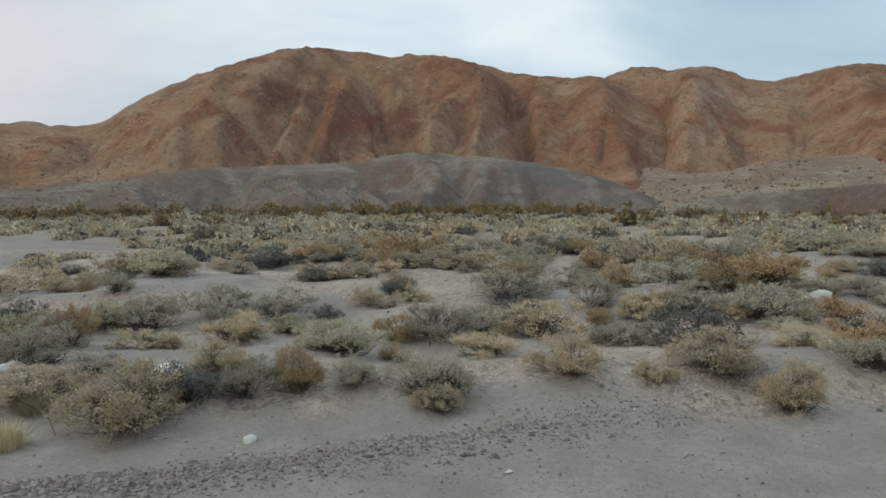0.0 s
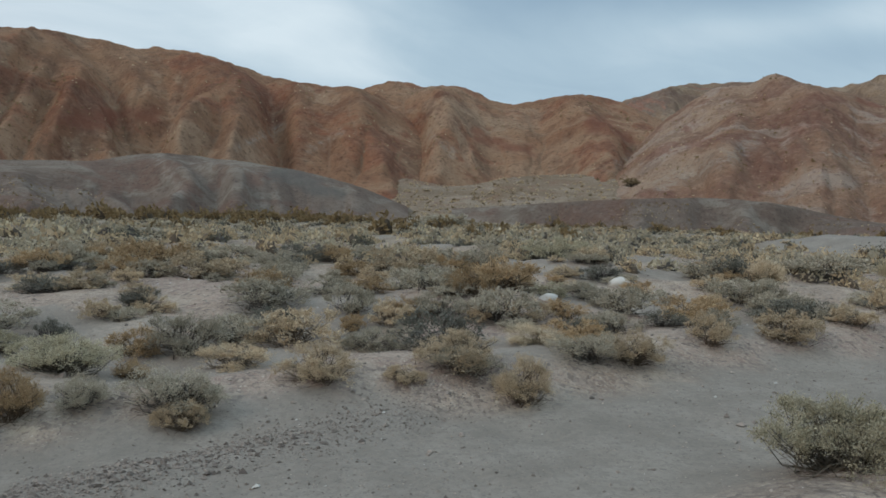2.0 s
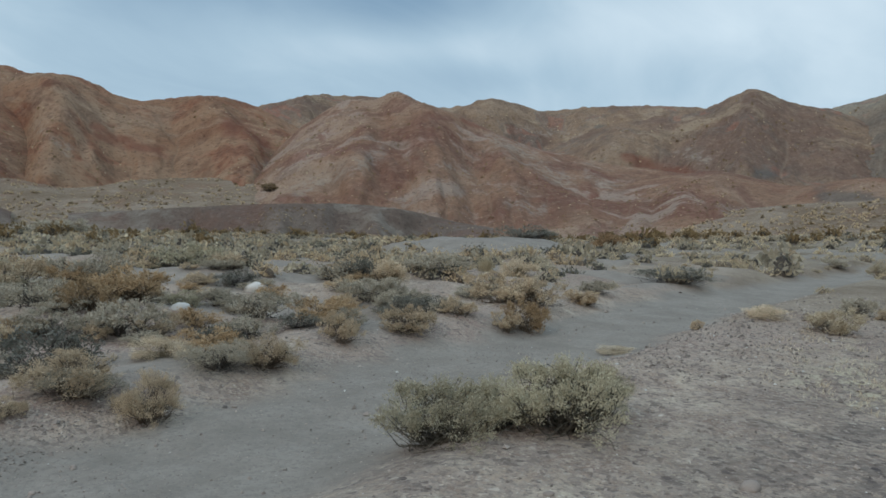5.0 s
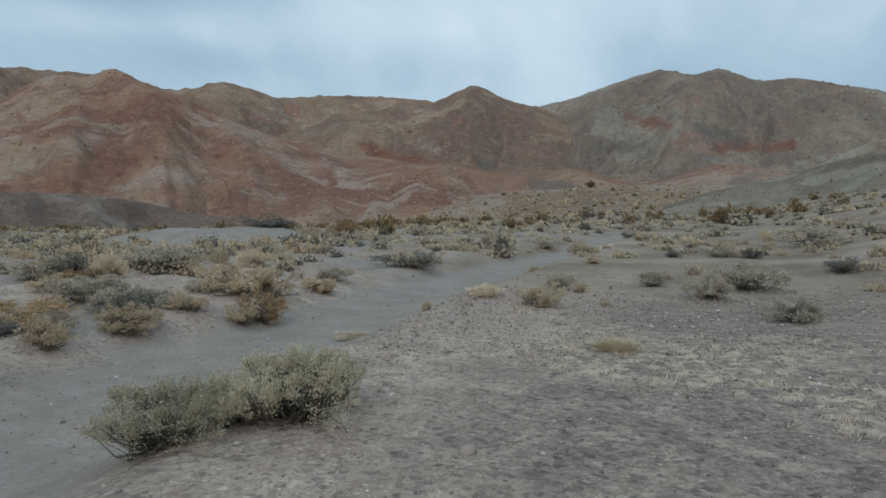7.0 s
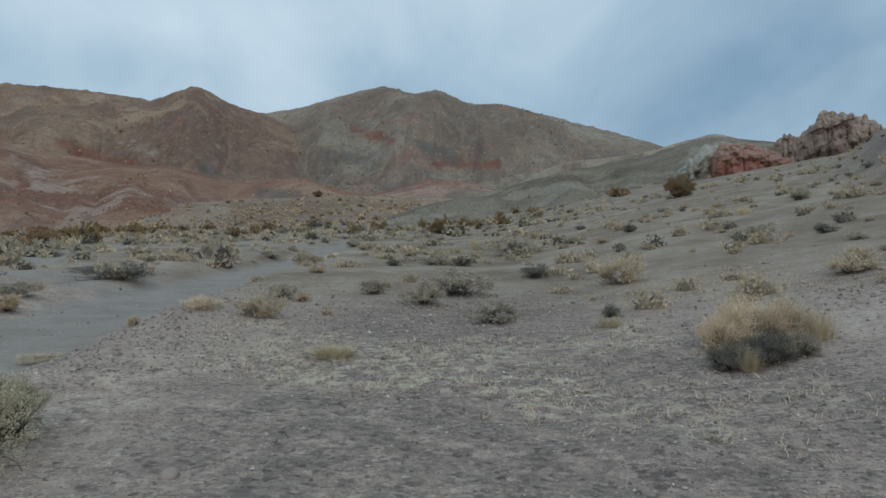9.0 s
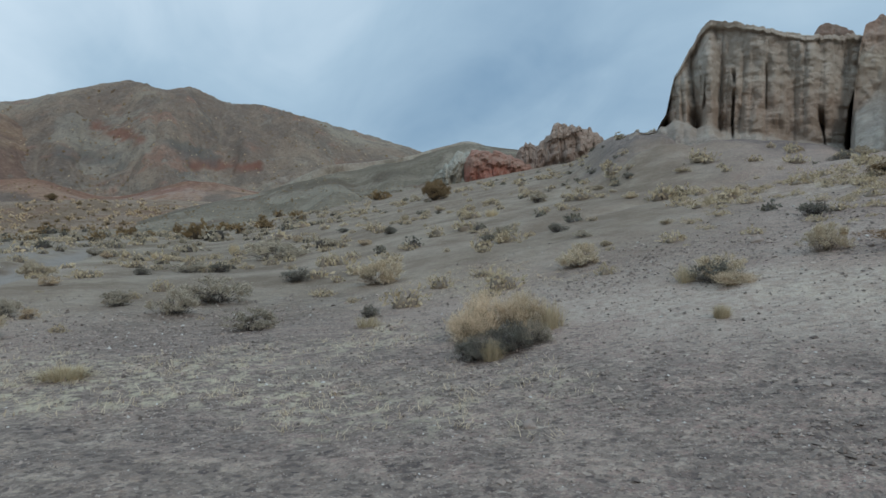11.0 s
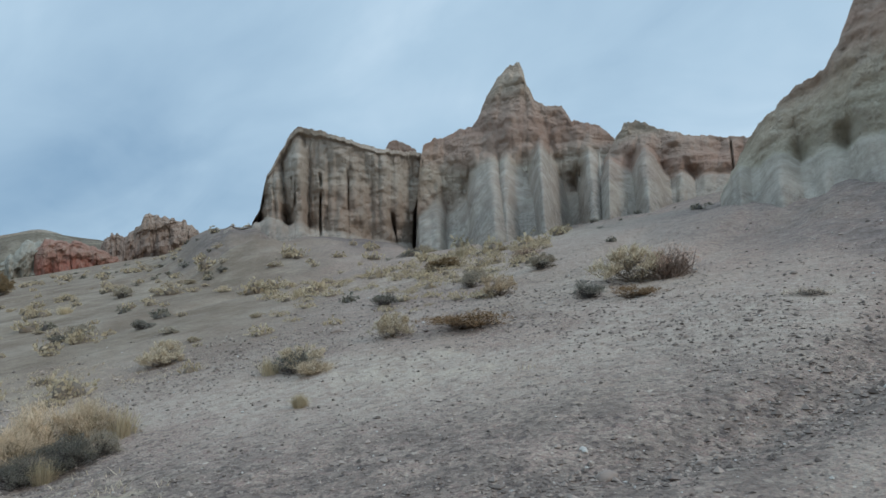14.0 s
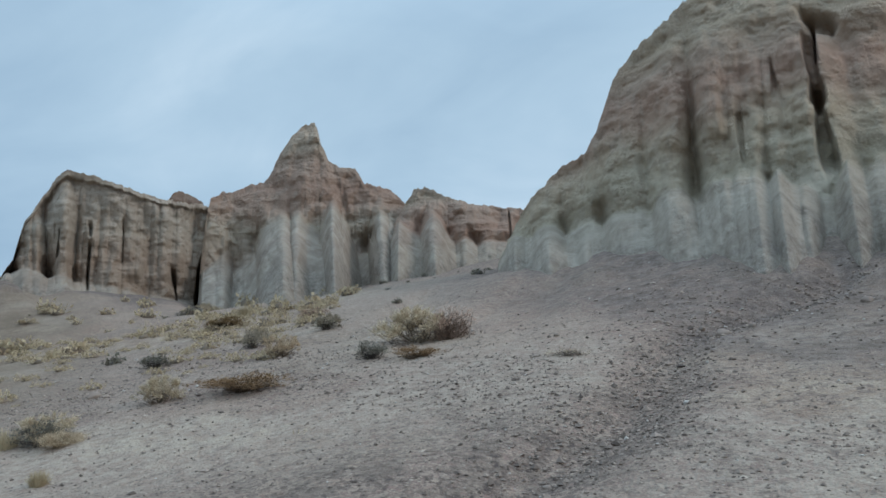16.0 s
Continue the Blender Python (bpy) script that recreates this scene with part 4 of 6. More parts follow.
cliff("cliff_east", "tall tan and pink fluted badland cliff with hollows", CLIFF_EAST,
      [(-162.6, 9.6), (-163.8, 11.8), (-164.9, 13.75), (-165.6, 14.7), (-166.9, 15.7), (-168.3, 17.0), (-170.2, 17.75), (-171.3, 19.3), (-172.3, 21.6), (-173, 23.2), (-174.6, 24.85), (-176.1, 25.9), (-177.5, 26.7), (-179.2, 27.9), (-183, 29.2), (-186, 28.9), (-189, 27.6), (-192, 26), (-197, 22), (-206, 15)],
      [(-162, 27), (-166, 24.5), (-171, 22.5), (-176, 21.2), (-181, 20.6), (-186, 20.8), (-193, 21.5), (-206, 24)], 0.42, [(-162, 10.5), (-166, 11.4), (-172, 12.6), (-177, 13.0), (-182, 13.6), (-184.4, 15.6), (-187.4, 10.6), (-189, 13.5), (-195, 13), (-206, 12)], 291, 1.15, 0.26,
      [(-188.4, -188.4, 3.0, 1.7, 0.72, 0.77), (-188.0, -188.0, 0.9, 1.7, 0.58, 0.74), (-187.7, -187.7, 0.85, 1.5, 0.40, 0.45), (-187.3, -188.0, 0.7, 1.0, 0.16, 0.66), (-182.3, -182.2, 0.30, 0.35, 0.22, 0.42), (-184.9, -185.0, 0.5, 0.45, 0.44, 0.56)],
      thick=9, step=0.09, rows=200, bed=0.05, crown=0.62, rib=(2.9, 1.5))

# ---------------------------------------------------------------- the red outcrop
def outcrop(name, label, material, az, r, wide, high, deep, seed, tilt, rises, foot=1.5):
    """A rugged rock of tilted slabs: a crest line along its length, broken by joints and ledges. rises: knots of the share of its
    length (from its left end) and the share of its height."""
    u, v = np.meshgrid(np.linspace(-1, 1, 150), np.linspace(0, 1, 70), indexing="ij")
    crest = np.interp((u + 1) / 2, [k[0] for k in rises], [k[1] for k in rises])
    block = np.floor(u * 4.5 + 0.4 * vnoise(v * 3, 0 * v, seed + 6)).astype(np.int64)
    crest = np.maximum(crest + 0.07 * (hash2(block, 0 * block, seed) - 0.5) + 0.05 * vnoise(u * 9, 0 * u, seed), 0.02)
    arc = v * np.pi
    py, pz = -np.cos(arc), np.sin(arc) ** 0.6
    z = pz * crest * high
    s = z * 1.1 + tilt * u * wide * 0.5
    layer = np.floor(s * 1.0 + 0.3 * vnoise(u * 3, py, seed + 2)).astype(np.int64)
    ledge = hash2(layer, 0 * layer, seed + 3)
    joint = 1 - smooth(0.0, 0.10, np.abs(vnoise(u * 3.6 + 0.1 * z, py * 1.2, seed + 4)))
    k = 0.78 + 0.26 * ledge - 0.14 * joint + 0.22 * fbm(u * 5, z * 0.8 + py * 2, 4, seed + 5)
    px, py = u * wide / 2 + 0.0 * py, py * k * deep / 2 * np.sqrt(np.clip(1.02 - u * u, 0, 1))
    a = radians(az)
    x0, y0 = polar(az, r)
    X, Y = x0 + STAND[0] + px * np.cos(a) - py * np.sin(a), y0 + STAND[1] + px * np.sin(a) + py * np.cos(a)
    Z = ground_z(X, Y) - foot + z
    ob = new(name, mesh_of(name, np.stack([X, Y, Z], -1).reshape(-1, 3), grid_faces(150, 70), material, False))
    return tagged(ob, label, "rock outcrop")


RED_ROCK = cliff_material("red_rock", [(0.0, (0.23, 0.10, 0.075)), (0.4, (0.35, 0.15, 0.11)), (0.6, (0.33, 0.2, 0.15)), (1.0, (0.38, 0.2, 0.15))], 7, 14)
DARK_ROCK = cliff_material("brown_rock", [(0.0, (0.336, 0.262, 0.213)), (0.4, (0.266, 0.198, 0.159)), (0.7, (0.315, 0.238, 0.188)), (1.0, (0.400, 0.310, 0.245))], 8, 17)
PALE_ROCK = cliff_material("pale_green_rock", [(0.0, (0.27, 0.25, 0.20)), (0.5, (0.36, 0.345, 0.29)), (1.0, (0.46, 0.43, 0.36))], 7, 14)
outcrop("pale_outcrop", "pale grey-green clay bluff beside the red rock", PALE_ROCK, -110.2, 94, 7.5, 5.6, 6, 45, 0.1, [(0, 0.45), (0.2, 0.72), (0.5, 0.95), (0.75, 1.0), (1, 0.8)])
outcrop("red_outcrop", "low brick-red layered rock outcrop on the slope", RED_ROCK, -113.5, 92, 9.0, 5.2, 6, 5, 0.25, [(0, 0.85), (0.1, 1.0), (0.35, 0.95), (0.6, 0.78), (0.8, 0.55), (1, 0.35)])
outcrop("grey_outcrop", "dark grey boulder mass beside the red rock", DARK_ROCK, -116.4, 94, 6.0, 5.6, 5, 25, 0.1, [(0, 0.5), (0.2, 0.85), (0.5, 0.8), (0.8, 0.95), (1, 0.6)])
outcrop("brown_outcrop", "jagged brown rock outcrop on the ridge", DARK_ROCK, -119.5, 93, 8.2, 6.9, 6, 15, -0.35, [(0, 0.5), (0.1, 0.82), (0.22, 1.0), (0.3, 0.98), (0.5, 0.93), (0.7, 0.86), (0.9, 0.78), (1, 0.5)])


# ---------------------------------------------------------------- plants
# leaf colours, dark to light, and the twigs' colour, also used as shade inside the brush
KINDS = {
    "grey": ((0.235, 0.204, 0.152), (0.525, 0.460, 0.358), (0.085, 0.072, 0.06)),
    "tan": ((0.325, 0.245, 0.160), (0.650, 0.515, 0.355), (0.125, 0.095, 0.07)),
    "orange": ((0.275, 0.185, 0.105), (0.510, 0.365, 0.215), (0.12, 0.088, 0.06)),
    "olive": ((0.270, 0.236, 0.155), (0.600, 0.535, 0.385), (0.10, 0.085, 0.065)),
    "dark": ((0.096, 0.092, 0.076), (0.253, 0.237, 0.194), (0.078, 0.068, 0.060)),
    "brown": ((0.197, 0.126, 0.070), (0.394, 0.264, 0.151), (0.117, 0.085, 0.058)),
    "creosote": ((0.128, 0.090, 0.048), (0.297, 0.208, 0.112), (0.06, 0.045, 0.03)),
    "straw": ((0.380, 0.305, 0.186), (0.621, 0.523, 0.360), (0.30, 0.24, 0.14)),
    "pale": ((0.370, 0.305, 0.205), (0.640, 0.540, 0.395), (0.18, 0.145, 0.11)),
    "pink": ((0.390, 0.260, 0.189), (0.585, 0.429, 0.338), (0.247, 0.182, 0.143)),
    "feather": ((0.458, 0.349, 0.230), (0.778, 0.646, 0.471), (0.24, 0.19, 0.12)),
    "sparse": ((0.343, 0.281, 0.203), (0.562, 0.468, 0.343), (0.169, 0.143, 0.117)),
}
LABELS = {
    "grey": ("grey-leaved desert shrub with dark woody stems on sand", "shrub"), "tan": ("tan dried desert shrub rounded by the wind", "shrub"),
    "orange": ("rusty orange dried shrub on pale sand", "shrub"), "olive": ("large olive-grey saltbush with a dark twiggy heart", "shrub"),
    "dark": ("dark blue-grey twiggy desert shrub", "shrub"), "brown": ("low brown withered shrub on gravel", "shrub"),
    "creosote": ("olive-brown creosote bush on the plain", "shrub"), "straw": ("dry straw-yellow grass tuft on gravel", "grass tuft"),
    "pale": ("pale cream feathery dried shrub on the slope", "shrub"), "pink": ("pinkish bare twiggy shrub on the slope", "shrub"),
    "feather": ("straw-yellow feathery dry shrub on gravel", "shrub"),
    "sparse": ("sparse withered shrub flat on gravel", "shrub"),
}


def between(a, b, f):
    return tuple(x + (y - x) * f for x, y in zip(a, b))


LEAF = {k: plain_material("leaf_" + k, between(v[0], v[1], 0.22), between(v[0], v[1], 1.0), 0.9, 5.0, leafy=True) for k, v in KINDS.items()}
BRUSH = {k: plain_material("brush_" + k, between(v[0], v[1], 0.22), tuple(c * f for c, f in zip(between(v[0], v[1], 0.92), (1.0, 0.97, 0.88))), 0.95, 2.0, leafy=True) for k, v in KINDS.items()}
# twigs of the shrubs; on the brush it also paints the shaded inside
WOOD_AND_SHADE = {k: plain_material("wood_and_shade_" + k, tuple(0.7 * c for c in v[2]), tuple(1.5 * c for c in v[2]), 0.9, 9.0) for k, v in KINDS.items()}


def twigs(rng, starts, ends, r0, r1, sag):
    """Thin bent three-sided stems; returns vertices and quads."""
    n, rings = len(starts), 3
    t = np.linspace(0, 1, rings)[None, :, None]
    line = starts[:, None] * (1 - t) + ends[:, None] * t
    bow = rng.normal(0, 1, (n, 1, 3)) * sag * np.linalg.norm(ends - starts, axis=1)[:, None, None]
    line = line + bow * np.sin(np.pi * t) + rng.normal(0, 0.012, (n, rings, 3)) * t
    way = ends - starts
    way /= np.linalg.norm(way, axis=1)[:, None] + 1e-9
    side = np.cross(way, rng.normal(0, 1, (n, 3)))
    side /= np.linalg.norm(side, axis=1)[:, None] + 1e-9
    other = np.cross(way, side)
    rad = (r0 * (1 - t) + r1 * t)[..., None]
    ang = np.arange(3) * 2 * np.pi / 3
    ring = side[:, None, None] * np.cos(ang)[None, None, :, None] + other[:, None, None] * np.sin(ang)[None, None, :, None]
    V = (line[:, :, None] + ring * rad).reshape(-1, 3)
    f = []
    for i in range(rings - 1):
        for j in range(3):
            f.append((i * 3 + j, i * 3 + (j + 1) % 3, (i + 1) * 3 + (j + 1) % 3, (i + 1) * 3 + j))
    F = (np.array(f)[None] + (np.arange(n) * rings * 3)[:, None, None]).reshape(-1, 4)
    return V, F, line


def leaf_quads(rng, at, along, size, aspect):
    n = len(at)
    way = along + rng.normal(0, 0.7, (n, 3))
    way /= np.linalg.norm(way, axis=1)[:, None] + 1e-9
    side = np.cross(way, rng.normal(0, 1, (n, 3)))
    side /= np.linalg.norm(side, axis=1)[:, None] + 1e-9
    s = size * rng.uniform(0.55, 1.4, (n, 1))
    a, b = way * s * aspect * 0.5, side * s * 0.5
    V = np.stack([at - a, at + b * 0.9, at + a, at - b * 0.9], 1).reshape(-1, 3)
    return V, np.arange(4 * n).reshape(-1, 4)


def shrub_geometry(seed, stems, leaves, leaf, aspect=1.8, open_=0.0, flat=1.0, shell=0.5, fill=0.6):
    """A shrub about 1 wide and 0.7 high: dark stems fan out from one root into a handful of rounded lobes, each a coat of leafy
    sprays with gaps between them. open_: how thin the coat is; shell: how far its leaves stray; fill: share of leaves deeper in."""
    rng = np.random.default_rng(seed)
    n = int(rng.integers(8, 13))
    a = rng.uniform(0, 2 * np.pi) + np.arange(n) * 2 * np.pi / n + rng.normal(0, 0.35, n)
    off, rad = rng.uniform(0.18, 0.40, n), rng.uniform(0.10, 0.19, n)
    mid = np.stack([off * np.cos(a), off * np.sin(a), flat * rng.uniform(0.10, 0.34, n)], 1)
    mid = np.vstack([mid, [[rng.normal(0, 0.06), rng.normal(0, 0.06), 0.30 * flat], [rng.normal(0, 0.1), rng.normal(0, 0.1), 0.40 * flat]]])
    rad = np.concatenate([rad, [0.22, 0.17]])
    k = rng.integers(0, len(mid), stems * 14)
    d = rng.normal(0, 1, (len(k), 3))
    d /= np.linalg.norm(d, axis=1)[:, None]
    p = mid[k] + d * (rad[k] * rng.uniform(0.75, 1.0, len(k)) * (1 + rng.exponential(0.16, len(k))))[:, None] * (1, 1, flat)
    deep = (np.linalg.norm(p[:, None] - mid[None], axis=2) / rad[None]).min(1)
    keep = (deep > 0.72) & (p[:, 2] > 0.05) & (d[:, 2] > rng.uniform(-0.5, 0.25, len(k)))
    p, d = p[keep][:stems * 4], d[keep][:stems * 4]
    root = np.stack([rng.normal(0, 0.07, stems), rng.normal(0, 0.07, stems), np.full(stems, -0.04)], 1)
    i = rng.integers(0, len(p), stems)
    V1, F1, _ = twigs(rng, root, p[i], 0.0085, 0.0028, 0.14)
    # forked twigs through the heart, and a few dead ones low down
    m = stems * 4
    j, u = rng.integers(0, stems, m), rng.uniform(0.25, 0.8, (m, 1))
    s2 = root[j] * (1 - u) + p[i[j]] * u
    q = rng.integers(0, len(p), (m, 6))
    q = q[np.arange(m), np.argmin(np.linalg.norm(p[q] - s2[:, None], axis=2), axis=1)]
    V2, F2, _ = twigs(rng, s2, p[q], 0.0042, 0.0016, 0.16)
    w = rng.uniform(0, 2 * np.pi, stems)
    low = np.stack([0.5 * np.cos(w) * rng.uniform(0.5, 1.0, stems), 0.5 * np.sin(w) * rng.uniform(0.5, 1.0, stems), rng.uniform(0.0, 0.16, stems)], 1)
    V3, F3, _ = twigs(rng, root * (1, 1, 0.3), low, 0.006, 0.002, 0.2)
    V, F = np.vstack([V1, V2, V3]), np.vstack([F1, F2 + len(V1), F3 + len(V1) + len(V2)])
    j = rng.integers(0, len(p), leaves)
    stray = 0.010 + 0.024 * shell
    at = p[j] + d[j] * rng.normal(-0.006, stray, (leaves, 1)) + rng.normal(0, stray, (leaves, 3))
    inner = rng.uniform(0, 1, leaves) < 0.22 * fill
    at[inner] -= d[j[inner]] * rng.uniform(0.03, 0.14, (int(inner.sum()), 1))
    at[:, 2] = np.maximum(at[:, 2], 0.012)
    LV, LF = leaf_quads(rng, at, d[j] * 0.9 + (0, 0, 0.7), leaf, aspect)
    return V, F, LV, LF


def tuft_geometry(seed, blades):
    """A tuft of dry grass, about 1 wide."""
    rng = np.random.default_rng(seed)
    az, out = rng.uniform(0, 2 * np.pi, blades), np.abs(rng.normal(0, 0.55, blades))
    base = np.stack([np.cos(az), np.sin(az), 0 * az], 1) * (0.30 * rng.uniform(0, 1, blades) ** 0.7)[:, None]
    tip = base + np.stack([np.cos(az) * out * 0.4, np.sin(az) * out * 0.4, rng.uniform(0.3, 0.75, blades) * (1 - 0.35 * np.clip(out, 0, 1))], 1)
    tip += rng.normal(0, 0.05, (blades, 3)) * (1, 1, 0.3)
    mid = base * 0.5 + tip * 0.5 + (0, 0, 0.07)
    side = np.stack([-np.sin(az + rng.normal(0, 1, blades)), np.cos(az), 0 * az], 1) * 0.006
    base[:, 2] = -0.03
    V = np.stack([base - side, base + side, mid + side, mid - side, mid - side, mid + side, tip + side * 0.3, tip - side * 0.3], 1).reshape(-1, 3)
    return V, np.arange(8 * blades).reshape(-1, 4)


FORMS = {  # kind: stems, leaves, leaf size, aspect, openness, flatness, shell, fill
    "grey": (46, 11500, 0.0092, 3.0, 0.0, 0.95, 0.6, 0.6), "tan": (46, 12000, 0.0095, 2.6, 0.0, 0.95, 0.55, 0.65), "orange": (46, 11000, 0.0092, 3.0, 0.1, 1.0, 0.65, 0.6),
    "olive": (60, 20000, 0.0086, 2.2, 0.0, 0.95, 0.5, 0.5), "dark": (70, 6500, 0.0095, 3.0, 0.1, 0.9, 0.65, 0.5), "brown": (56, 8000, 0.0095, 3.4, 0.2, 0.85, 0.8, 0.6),
    "creosote": (36, 3600, 0.022, 1.8, 0.0, 1.0, 0.5, 0.5), "pale": (46, 11500, 0.0088, 4.2, -0.1, 1.0, 0.7, 0.65), "pink": (90, 900, 0.011, 4.0, 0.0, 1.0, 0.7, 0.2),
    "sparse": (30, 320, 0.018, 3.5, 0.6, 0.6, 0.7, 0.3), "feather": (34, 6000, 0.0075, 8.0, -0.1, 1.05, 1.3, 0.55),
}


def shrub_meshes(kind, variants, share):
    made = []
    for v in range(variants):
        if kind == "straw":
            V, F = tuft_geometry(900 + v, int(700 * share))
            made.append((None, mesh_of("straw_blades", V, F, LEAF[kind], False)))
            continue
        st, lv, size, asp, op, fl, sh, fi = FORMS[kind]
        V, F, LV, LF = shrub_geometry(37 * v + 11 * sum(map(ord, kind)), max(14, int(st * share ** 0.5)), int(lv * share), size / share ** 0.45, asp, op, fl, sh, fi)
        made.append((mesh_of("stems_" + kind, V, F, WOOD_AND_SHADE[kind], False), mesh_of("foliage_" + kind, LV, LF, LEAF[kind], False)))
    return made


NEAR = {k: shrub_meshes(k, 3, 1.0) for k in list(FORMS) + ["straw"]}
MIDDLE = {k: shrub_meshes(k, 4, 0.34) for k in ("grey", "tan", "orange", "dark", "olive", "straw", "pale", "brown")}
plant_rng = np.random.default_rng(5)


def plant(kind, x, y, wide, high, stock):
    v = stock[kind][plant_rng.integers(0, len(stock[kind]))]
    tufted = kind == "straw"
    ob = new("grass_tuft", v[1]) if tufted else new("shrub")
    ob.empty_display_size = 0.1
    full = 0.6 if tufted else 0.74
    ob.matrix_basis = pose(x, y, float(ground_z(x, y)) - 0.015, 0, 0, plant_rng.uniform(0, 360)) @ Matrix.Diagonal((wide, wide, high / full, 1))
    if not tufted:
        part("woody_base", v[0], ob, "bare woody twigs")
        part("foliage", v[1], ob)
    tagged(ob, *LABELS[kind], group="dry grass tufts" if tufted else "desert shrubs")
    return ob


